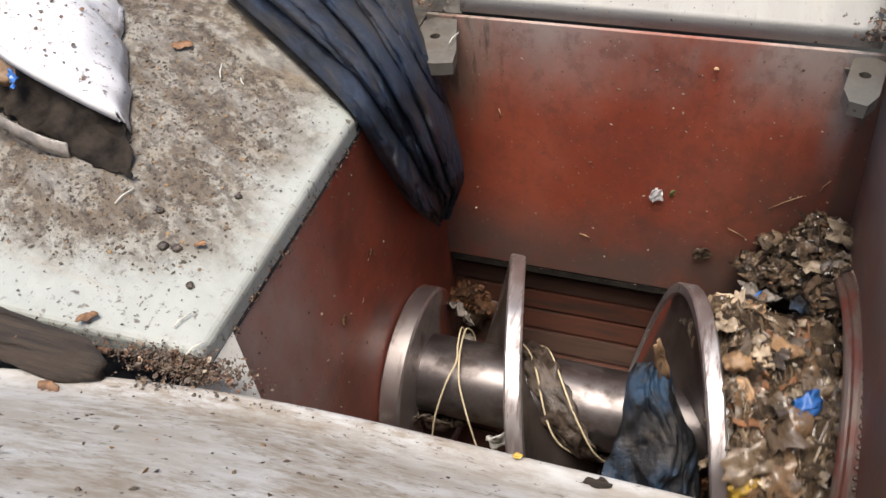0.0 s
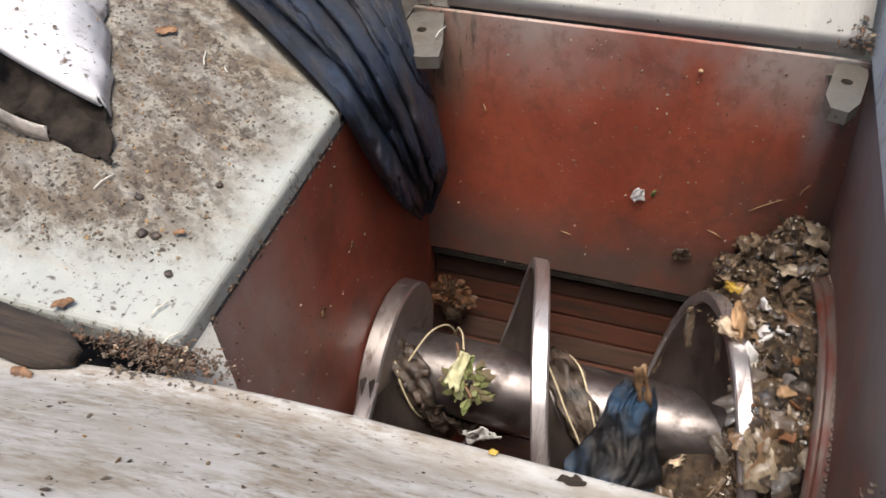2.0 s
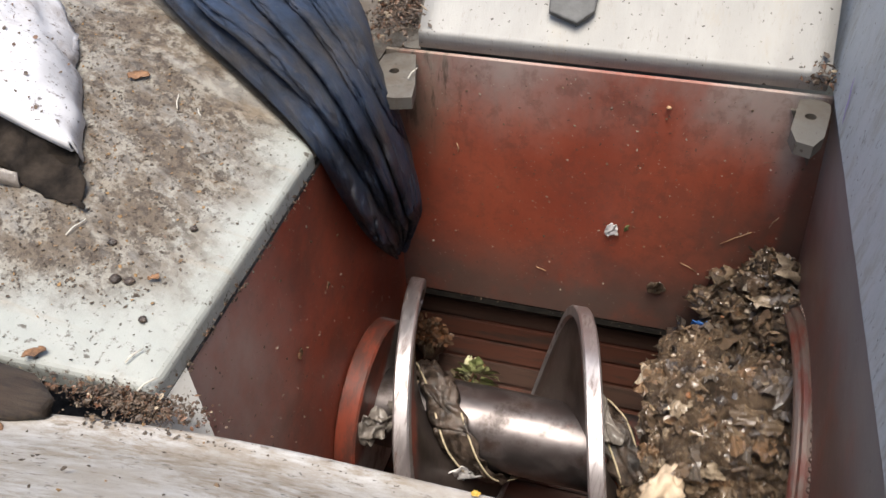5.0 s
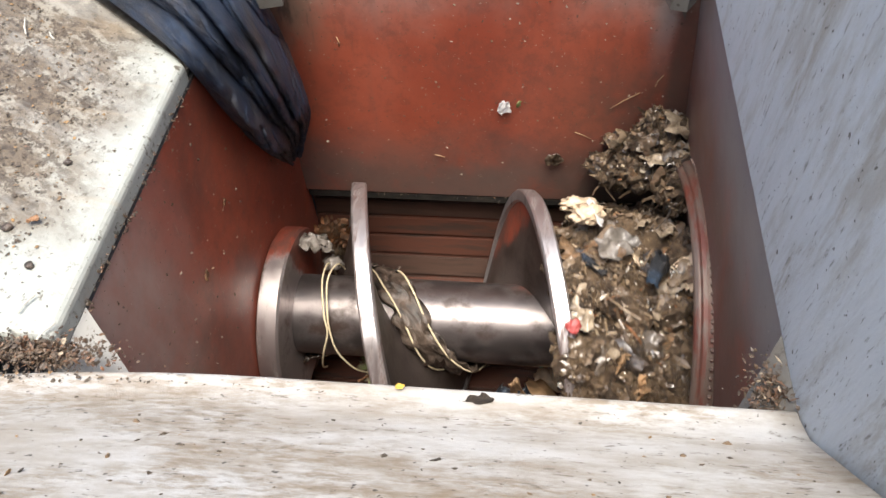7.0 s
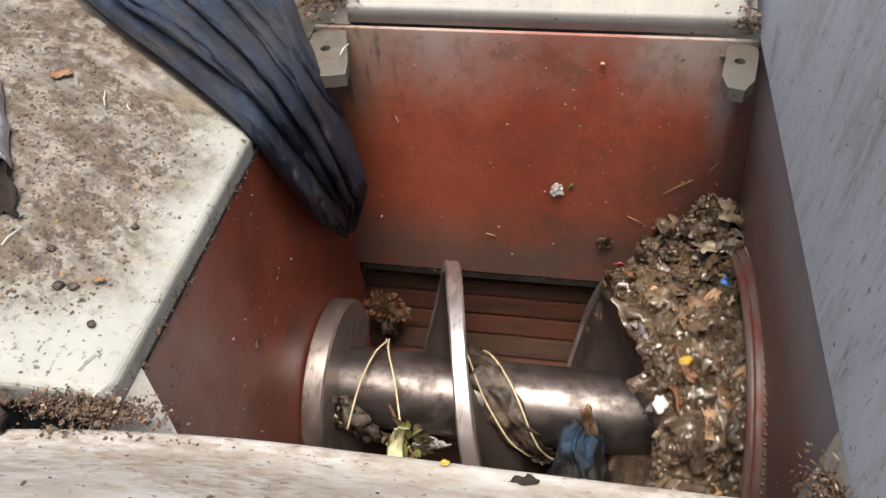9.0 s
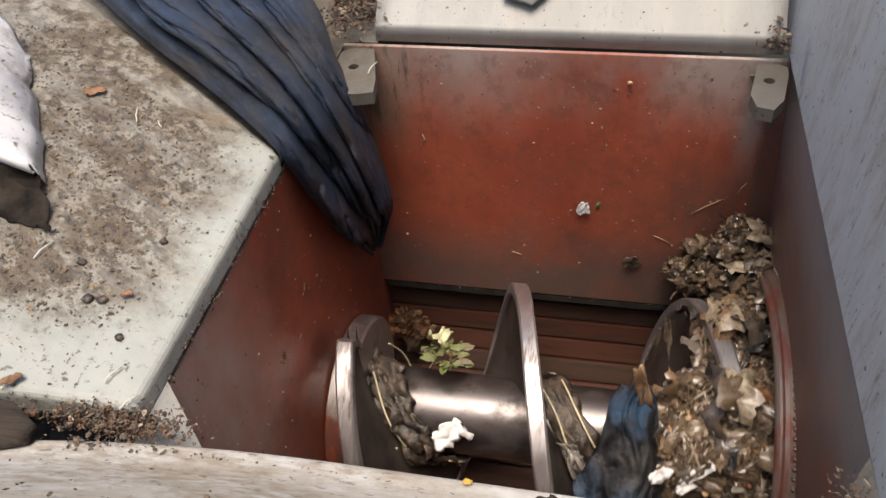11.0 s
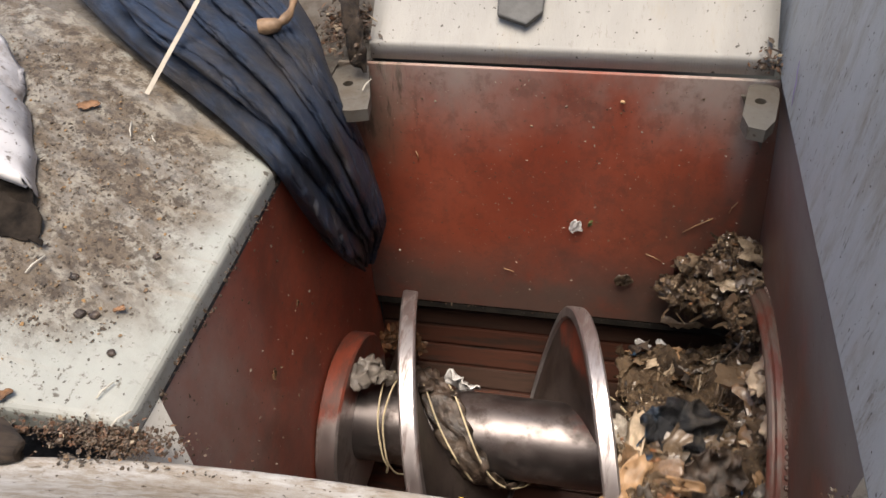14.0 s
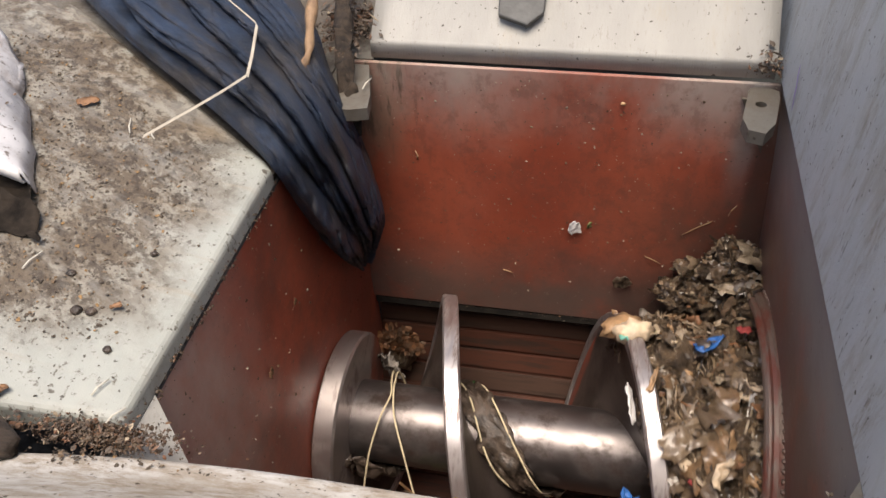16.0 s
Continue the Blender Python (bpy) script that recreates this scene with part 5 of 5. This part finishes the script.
# ---------------------------------------------------------------- white bag on the plate
sack = thing("plastic_sack", "dirt-splashed white plastic sack lying open", "plastic sack")
HEM = smooth_path([(-1.86, 1.36, 0.10), (-1.62, 1.26, 0.125), (-1.47, 1.18, 0.13), (-1.36, 1.135, 0.125), (-1.22, 1.105, 0.095), (-1.135, 1.10, 0.065)], 41)
FAR = smooth_path([(-2.05, 1.75, 0.09), (-1.90, 1.72, 0.13), (-1.76, 1.70, 0.13), (-1.64, 1.68, 0.11), (-1.54, 1.64, 0.06), (-1.47, 1.58, 0.014)], 41)
rows = []
for k in range(41):
    u = k / 40
    row = []
    for j in range(29):
        v = j / 28
        p = HEM[k].lerp(FAR[k], v)
        p.z += 0.06 * math.sin(math.pi * v) * (1 - u ** 4) - 0.010 * max(0, 1 - v * 9)
        p += noise.noise_vector(p * 6) * 0.022 * min(1, v * 5 + 0.2) + noise.noise_vector(p * 19) * 0.007 * min(1, v * 6 + 0.3)
        p.z = max(p.z, 0.012)
        row.append(p)
    if k == 40:
        low = [Vector((p.x + 0.012, p.y, 0.010)) for p in row]
    rows.append(row)
rows.append(low)
skin = rows
o = part("body", sheet(rows), M_sack, sack, smooth=True)
o.modifiers.new("thick", "SOLIDIFY").thickness = 0.003
hem_rows = [[p + Vector((0.0, -0.003, 0.006)), p + Vector((0.004, -0.012, -0.004)), p + Vector((0.003, -0.010, -0.024)), p + Vector((0.0, 0.006, -0.030))] for p in HEM]
part("hem", sheet(hem_rows), M_white, sack, "folded bluish-white hem", True).modifiers.new("thick", "SOLIDIFY").thickness = 0.002
# the muddy underside that spills out from below the hem, shade in its colour
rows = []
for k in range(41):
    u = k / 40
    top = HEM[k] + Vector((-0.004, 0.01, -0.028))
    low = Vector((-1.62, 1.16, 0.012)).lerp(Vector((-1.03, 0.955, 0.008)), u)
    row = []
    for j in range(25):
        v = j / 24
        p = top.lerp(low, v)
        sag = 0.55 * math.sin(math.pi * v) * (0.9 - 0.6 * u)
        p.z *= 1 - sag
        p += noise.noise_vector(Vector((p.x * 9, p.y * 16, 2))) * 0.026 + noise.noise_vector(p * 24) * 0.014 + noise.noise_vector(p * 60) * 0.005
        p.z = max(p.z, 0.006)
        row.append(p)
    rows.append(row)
o = part("underside", sheet(rows), M_filling, sack, "muddy film of the underside, darkened with painted shade", True)
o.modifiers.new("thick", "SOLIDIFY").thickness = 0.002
strip = [[p + Vector((0, -0.003, 0.008)), p + Vector((0, -0.010, -0.010)), p + Vector((0.002, -0.012, -0.026))] for p in
         smooth_path([(-1.62, 1.17, 0.060), (-1.45, 1.06, 0.070), (-1.36, 1.025, 0.060), (-1.27, 1.01, 0.040), (-1.21, 1.015, 0.024)], 24)]
part("handle", sheet(strip), M_film, sack, "grey plastic handle", True).modifiers.new("thick", "SOLIDIFY").thickness = 0.003
bm = lump(0.05, 0.035, 0.035, 0.4, 2.2, 5, 3, (-1.49, 1.19, 0.055))
part("filling", bm, M_limp, sack, "brown lump inside the sack", True)
bm = crumple(0.06, 0.035, 0.012, 3, 6)
bm.transform(Matrix.Translation((-1.40, 1.118, 0.095)) @ Matrix.Rotation(radians(-35), 4, "Z") @ Matrix.Rotation(radians(60), 4, "X"))
part("label_patch", bm, M_blue, sack, "blue printed patch")




def on_sack(r):
    return skin[r.randint(4, 38)][r.randint(2, 20)] + Vector((r.uniform(-0.01, 0.01), r.uniform(-0.01, 0.01), 0.005)), (0.1, -0.3, 1)


stuff("sack_specks", bits(on_sack, 260, 0.0012, 0.0075, 0.2, 71, 0.3), M_soil, "brown splashes of dirt on the white sack", "dirt")

# ---------------------------------------------------------------- small things on the plates
def on_rect(x0, x1, y0, y1, z=0.003, slope=0.0):
    return lambda r: ((r.uniform(x0, x1), r.uniform(y0, y1), z), (0, 0, 1))


def on_left(r):
    for _ in range(20):
        x, y = r.uniform(-1.9, -0.72), r.uniform(0.63, 1.9)
        if y < 1.25 - (x + 0.72) * 0.82:
            return (x, y, 0.003), (0, 0, 1)


stuff("plate_crumbs", bits(on_left, 1100, 0.0012, 0.0046, 0.4, 31), M_darkcrumb, "dark specks of dirt scattered on the plate", "crumbs")


def on_mud(r):
    for _ in range(20):
        x, y = r.uniform(-1.7, -0.72), r.uniform(0.75, 1.75)
        if y < 1.16 - (x + 0.72) * 0.82 and x < -0.80 + r.uniform(-0.1, 0.06):
            return (x, y, 0.002), (0, 0, 1)


stuff("mud_specks", bits(on_mud, 5200, 0.0012, 0.0058, 0.25, 32, 0.25), M_darkcrumb, "fine dark mud specks on the plate", "dirt")


def on_near(r):
    x, d = r.uniform(-0.75, 0.36), r.uniform(0.005, 0.4)
    return (x, 0.553 - d, 0.004 + max(0, d - 0.02) * 1.1), (0, 0.7, 0.7)


stuff("plate_crumbs", bits(on_near, 160, 0.002, 0.007, 0.4, 33), M_darkcrumb, "specks of dirt on the near plate", "crumbs")


def on_back(r):
    return (r.uniform(-0.60, 0.37), YB - 0.002, r.uniform(-0.8, -0.05)), (0, -1, 0)


stuff("wall_crumbs", bits(on_back, 420, 0.0011, 0.0046, 0.5, 35), M_crumb, "tiny crumbs stuck to the red wall", "crumbs")


def on_side(r):
    return (XL + 0.002, r.uniform(0.7, 1.7), r.uniform(-0.8, -0.05)), (1, 0, 0)


stuff("wall_crumbs", bits(on_side, 300, 0.0012, 0.0052, 0.5, 37), M_crumb, "tiny crumbs stuck to the red side wall", "crumbs")


def on_edge(r):
    return (XL + r.uniform(-0.012, 0.012), r.uniform(0.62, 1.27), r.uniform(-0.06, -0.03)), (0.8, 0, 0.6)


stuff("edge_dirt", bits(on_edge, 500, 0.0015, 0.005, 0.5, 39), M_soil, "dirt caught along the plate's edge", "dirt")


def dirt_patch(name, cx, cy, cz, sx, sy, sz, count, seed, label, hi=0.014):
    def put(r):
        return (cx + r.gauss(0, sx), cy + r.gauss(0, sy), cz + abs(r.gauss(0, sz))), (r.gauss(0, 0.4), r.gauss(0, 0.4), 1)
    return stuff(name, bits(put, count, 0.0016, hi, 0.4, seed, 0.8, 0.3), M_soil, label, "dirt")


dirt_patch("corner_dirt", -0.70, 0.595, -0.02, 0.055, 0.014, 0.010, 1500, 41, "dry leaves and dirt heaped in the near corner", 0.0065)
dirt_patch("corner_dirt", 0.355, 0.60, -0.03, 0.022, 0.03, 0.012, 520, 43, "wet dirt heaped in the corner gusset", 0.007)
dirt_patch("corner_dirt", 0.345, 1.772, 0.0, 0.02, 0.02, 0.022, 240, 45, "leaf litter heaped on the corner bracket", 0.011)
dirt_patch("corner_dirt", -0.67, 1.85, 0.02, 0.04, 0.075, 0.02, 1500, 47, "leaf litter and dirt by the cloth", 0.011)
dirt_patch("groove_dirt", -1.0, 0.585, -0.01, 0.18, 0.013, 0.008, 900, 49, "dirt filling the groove between the plates", 0.007)
dirt_patch("ledge_dirt", -0.15, 1.742, -0.872, 0.3, 0.006, 0.004, 50, 51, "crumbs on the trough's ledge", 0.006)

plank = thing("rotten_plank", "rotten dark brown plank end lying between the plates", "plank", at=(-0.98, 0.560, 0.006))
rows = []
for k in range(41):
    u = k / 40
    x = -0.30 + 0.475 * u
    half_w = 0.042 * min(1, (1.02 - u) * 7) ** 0.6 + 0.004 * noise.noise(Vector((u * 14, 1, 0)))
    yc = 0.032 - 0.055 * u
    row = []
    for q in range(20):
        a = 2 * math.pi * q / 20
        cy, cz = math.cos(a), math.sin(a)
        y = half_w * (1 if cy > 0 else -1) * abs(cy) ** 0.6
        z = 0.011 * (1 if cz > 0 else -1) * abs(cz) ** 0.5
        z += 0.0035 * noise.noise(Vector((x * 8, y * 90, 3))) + 0.002 * noise.noise(Vector((x * 30, y * 160, 5)))
        row.append(Vector((x + 0.008 * noise.noise(Vector((y * 80, z * 60, 2))), yc + y, 0.008 + z)))
    rows.append(row)
bm = sheet(rows, True)
bm.verts.ensure_lookup_table()
bm.faces.new(bm.verts[-20:])
part("board", bm, M_wood, plank, smooth=True)
for k, (dx, dy, ln) in enumerate(((0.02, -0.022, 0.16), (-0.04, 0.030, 0.12))):
    part("splinter", tube([(dx - ln / 2, dy, 0.016), (dx, dy + 0.003, 0.021), (dx + ln / 2, dy - 0.006, 0.017)], 0.0035, 6, lambda u: 1.1 - u), M_wood, plank)


def small(name, bm, mat, label, cat, m, thick=0.0):
    bm.transform(m)
    ob = link(name, bm, mat, smooth=True)
    if thick:
        ob.modifiers.new("thick", "SOLIDIFY").thickness = thick
    return tagged(ob, label, cat)


def at(x, y, z, rx=0, ry=0, rz=0):
    return pose(x, y, z, rx, ry, rz)


small("paper_scrap", crumple(0.035, 0.045, 0.010, 61, 7), M_white, "small pale paper scrap stuck to the red wall", "paper scrap", at(-0.062, YB - 0.011, -0.503, 90, 0, 10), 0.002)
small("leaf_scrap", crumple(0.018, 0.02, 0.006, 63, 5), M_leaf, "green leaf scrap stuck to the red wall", "leaf", at(-0.024, YB - 0.007, -0.492, 90, 0, 40), 0.001)
small("paper_scrap", crumple(0.045, 0.05, 0.016, 65, 7), M_waste, "muddy scrap stuck low on the red wall", "paper scrap", at(0.085, YB - 0.014, -0.690, 90, 0, 10), 0.002)
small("pebble", lump(0.006, 0.004, 0.005, 0.5, 2, 4, 2), M_tan, "pale crumb stuck to the red wall", "crumb", at(0.031, YB - 0.006, -0.096))
small("leaf_scrap", crumple(0.016, 0.026, 0.008, 67, 5), M_orange, "brown leaf scrap stuck to the side wall", "leaf", at(XL + 0.009, 1.04, -0.399, 0, 90, 10), 0.002)
small("leaf_scrap", crumple(0.014, 0.02, 0.006, 69, 5), M_orange, "dry leaf scrap stuck to the side wall", "leaf", at(XL + 0.008, 1.22, -0.36, 0, 90, 10), 0.002)
for x, y, z, rz, ln in ((-0.69, 0.62, 0.004, 60, 0.035), (-0.74, 0.665, 0.006, 70, 0.035), (-0.578, 1.64, -0.02, 80, 0.05), (-1.02, 0.92, 0.005, 75, 0.05), (-1.05, 1.36, 0.006, 115, 0.06), (-0.98, 1.33, 0.006, 130, 0.03)):
    small("stalk", tube([(-ln / 2, 0, 0), (-ln * 0.1, 0.002, 0.003), (ln / 2, 0, 0.001)], 0.0017, 5), M_white_bit, "short white plant stalk lying loose", "stalk", at(x, y, z, 0, 0, rz))
for x, y, w, rz, lab in ((-0.985, 0.555, 0.035, 20, "orange peel scrap on the rotten plank"), (-0.86, 0.485, 0.04, -15, "yellow leaf scrap on the near plate"), (-1.20, 1.44, 0.055, 25, "brown dry leaf on the muddy plate"), (-0.90, 0.63, 0.035, 35, "dry orange leaf by the groove"), (-0.80, 0.83, 0.022, 15, "brown crumb of leaf on the plate")):
    small("leaf_scrap", crumple(w, w * 0.5, 0.008, int(rz) + 80, 6), M_orange, lab, "leaf", at(x, y, 0.022 if y < 0.6 else 0.012, 0, 0, rz), 0.002)
small("leaf_scrap", crumple(0.013, 0.009, 0.003, 91, 5), M_yellow, "small yellow petal on the near plate's edge", "petal", at(-0.155, 0.565, 0.006), 0.001)
small("leaf_scrap", crumple(0.036, 0.014, 0.008, 93, 6), M_wood, "dark scrap of leaf on the near plate's edge", "leaf", at(-0.045, 0.553, 0.007, 0, 0, 5), 0.002)
for x, y, s in ((-0.87, 0.815, 0.011), (-0.842, 0.815, 0.010), (-0.80, 0.97, 0.008), (-0.93, 0.90, 0.009), (-0.77, 0.74, 0.008)):
    small("dirt_crumb", lump(s, s * 0.9, s * 0.6, 0.3, 2, int(x * -100), 2), M_wrap, "dark crumb of dirt on the plate", "crumb", at(x, y, 0.004))

stuff("plate_splashes", bits(lambda r: ((-0.75 + 0.6 * r.random() ** 1.5, 0.553 - abs(r.gauss(0, 0.03)), 0.004), (0, 0.3, 1)), 260, 0.0015, 0.006, 0.3, 55), M_darkcrumb, "dark splashes along the plate's edge", "dirt")

# straws stuck low on the red wall
for x, z, a, ln in ((0.26, -0.47, -40, 0.09), (0.16, -0.60, 25, 0.05), (0.34, -0.40, -70, 0.04), (-0.25, -0.70, 15, 0.03), (-0.50, -0.30, 80, 0.03)):
    small("straw", tube([(-ln / 2, 0, 0), (0, -0.004, 0.004), (ln / 2, 0, -0.002)], 0.0014, 5), M_tan, "thin brown straw stuck to the wall", "straw", at(x, YB - 0.003, z, 0, a, 0))

# dark five-sided block and scrap on the far plate
tab = thing("dark_block", "dark grey five-sided block on the far plate", "tab", at=(-0.232, 1.880, 0.150))
part("block_plate", slab([(-0.062, 0.045, 0.045), (0.062, 0.045, 0.045), (0.056, -0.066, -0.053), (0.020, -0.092, -0.074), (-0.052, -0.074, -0.060)], (0, -0.65, 0.76), 0.02, 0.004), M_wgrey, tab)
small("plastic_film", crumple(0.08, 0.03, 0.02, 95, 8), M_film, "crumpled clear plastic on the dark block", "plastic film", at(-0.20, 1.905, 0.195, 40, 0, 10), 0.002)

# ---------------------------------------------------------------- what slides in from above
strap = link("packing_strap", sheet([[Vector(p) + Vector((0.005, -0.006, 0)), Vector(p) - Vector((0.005, -0.006, 0))] for p in
             ((-1.12, 2.02, 0.30), (-1.004, 1.757, 0.17), (-0.817, 1.605, 0.14), (-0.812, 1.597, 0.14), (-0.785, 1.49, 0.125), (-0.760, 1.403, 0.13))]), M_strap)
strap.modifiers.new("thick", "SOLIDIFY").thickness = 0.002
tagged(strap, "kinked cream packing strap sliding over the cloth", "strap")
loose_end = part("loose_end", sheet([[Vector(p) + Vector((0.004, -0.006, 0)), Vector(p) - Vector((0.004, -0.006, 0))] for p in ((0, 0, 0), (-0.04, -0.035, -0.028), (-0.083, -0.076, -0.055), (-0.168, -0.165, -0.105))]), M_strap, strap)
loose_end.location = (-0.760, 1.402, 0.131)
casing = link("tan_skin", tube(smooth_path([(-0.74, 2.10, 0.36), (-0.725, 1.85, 0.22), (-0.70, 1.66, 0.14), (-0.675, 1.545, 0.105), (-0.69, 1.49, 0.09), (-0.735, 1.475, 0.085)], 40), 0.017, 10, lambda u: 0.6 + 0.6 * noise.noise(Vector((u * 9, 1, 1))) + (0.5 if u > 0.8 else 0)), M_limp, smooth=True)
tagged(casing, "limp tan skin sliding down over the cloth", "food scrap")
rag = link("wet_rag", sheet([[p + Vector((dx, 0.01 * math.sin(dx * 200 + i), 0.012 * math.sin(i * 0.9 + dx * 90))) for dx in (-0.022, -0.012, 0, 0.012, 0.02)] for i, p in
           enumerate(smooth_path([(-0.70, 2.15, 0.42), (-0.685, 1.92, 0.20), (-0.660, 1.76, 0.075), (-0.632, 1.65, 0.012), (-0.612, 1.60, -0.05), (-0.606, 1.585, -0.12)], 40))]), M_wood, smooth=True)
falling = link("green_leaf", crumple(0.07, 0.035, 0.012, 98, 8), M_green, smooth=True)
falling.modifiers.new("thick", "SOLIDIFY").thickness = 0.002
tagged(falling, "torn green leaf dropping into the hopper", "leaf")
rag.modifiers.new("thick", "SOLIDIFY").thickness = 0.004
tagged(rag, "wet brown strip of rag sliding past the bracket", "rag")


# ---------------------------------------------------------------- what moves
LEAF_FALL = ((0, -0.75, 2.30, 0.215, 20, 0), (15.1, -0.75, 2.30, 0.215, 20, 0), (15.3, -0.64, 1.72, 0.22, 40, 10), (15.4, -0.592, 1.61, 0.066, 60, 20), (15.5, -0.524, 1.60, -0.116, 70, 40),
             (15.6, -0.466, 1.60, -0.355, 80, 60), (15.75, -0.40, 1.60, -0.80, 80, 70), (16, -0.36, 1.66, -1.18, 60, 80))


def motions():
    times = [k * 0.5 for k in range(33)]
    for ob in SPUN:
        walk(ob, [(t, pose(0, AY, AZ, -TURN * t)) for t in times])
    for ob, hold, leave, push in RIDES:
        rows = []
        for t in times:
            f = min(1, max(0, (t - leave) / 2.0))
            rows.append((t, pose(push * f * f * (3 - 2 * f), AY, AZ, -TURN * max(t, hold))))
        walk(ob, rows)
    walk(bag, [(t, pose(x, y, z, rx, 0, rz)) for t, x, y, z, rx, rz in (
        (0, -0.010, 1.20, -0.53, 0, 25), (0.8, 0.010, 1.20, -0.52, 0, 10), (1.5, 0.035, 1.19, -0.53, 0, 0), (2.2, 0.030, 1.18, -0.60, 5, -10), (3.2, 0.010, 1.17, -0.67, 10, -20),
        (4.5, 0.0, 1.16, -0.90, 15, -10), (7.0, 0.0, 1.20, -1.05, 10, 0), (8.8, 0.05, 1.20, -0.82, 5, 0), (9.7, 0.07, 1.19, -0.70, 0, 5), (11.8, 0.115, 1.18, -0.50, 0, 0), (12.4, 0.125, 1.17, -0.53, 0, 6),
        (13.2, 0.15, 1.17, -0.64, 5, 15), (14.2, 0.20, 1.18, -0.80, 10, 40), (16, 0.22, 1.20, -0.98, 10, 40))])
    walk(strap, [(t, pose(x, y, z)) for t, x, y, z in ((0, -0.5, 0.85, 0.05), (9.7, -0.5, 0.83, 0.06), (11.8, -0.28, 0.40, 0.12), (12.5, -0.20, 0.27, 0.10), (13.5, -0.19, 0.22, 0.08),
                                                     (14.5, -0.133, 0.12, 0.08), (15.0, -0.078, 0.04, 0.065), (15.5, -0.004, -0.036, 0.049), (16, 0.036, -0.067, 0.039))])
    walk(loose_end, [(t, pose(-0.760, 1.402, 0.131, 0, 0, a)) for t, a in ((0, 38), (13.5, 36), (14.5, 26), (15, 8), (15.5, -12), (16, -22))])
    walk(casing, [(t, pose(x, y, z)) for t, x, y, z in ((0, -0.4, 0.82, 0.02), (9.7, -0.4, 0.80, 0.03), (11.8, -0.18, 0.34, 0.14), (12.5, -0.12, 0.23, 0.12), (13.5, -0.09, 0.17, 0.08), (14.5, -0.045, 0.075, 0.03), (15.5, -0.01, 0.01, 0.0), (16, 0, 0, 0))])
    walk(falling, [(t, pose(x, y, z, rx, 0, rz)) for t, x, y, z, rx, rz in LEAF_FALL])
    walk(rag, [(t, pose(x, y, z)) for t, x, y, z in ((0, -0.2, 0.9, 0.30), (9.7, -0.16, 0.8, 0.28), (11.8, 0.0, 0.36, 0.30), (12.8, 0.01, 0.22, 0.22), (14.0, 0.0, 0.10, 0.12), (15.0, 0.0, 0.04, 0.06), (16, 0, 0, 0))])


motions()
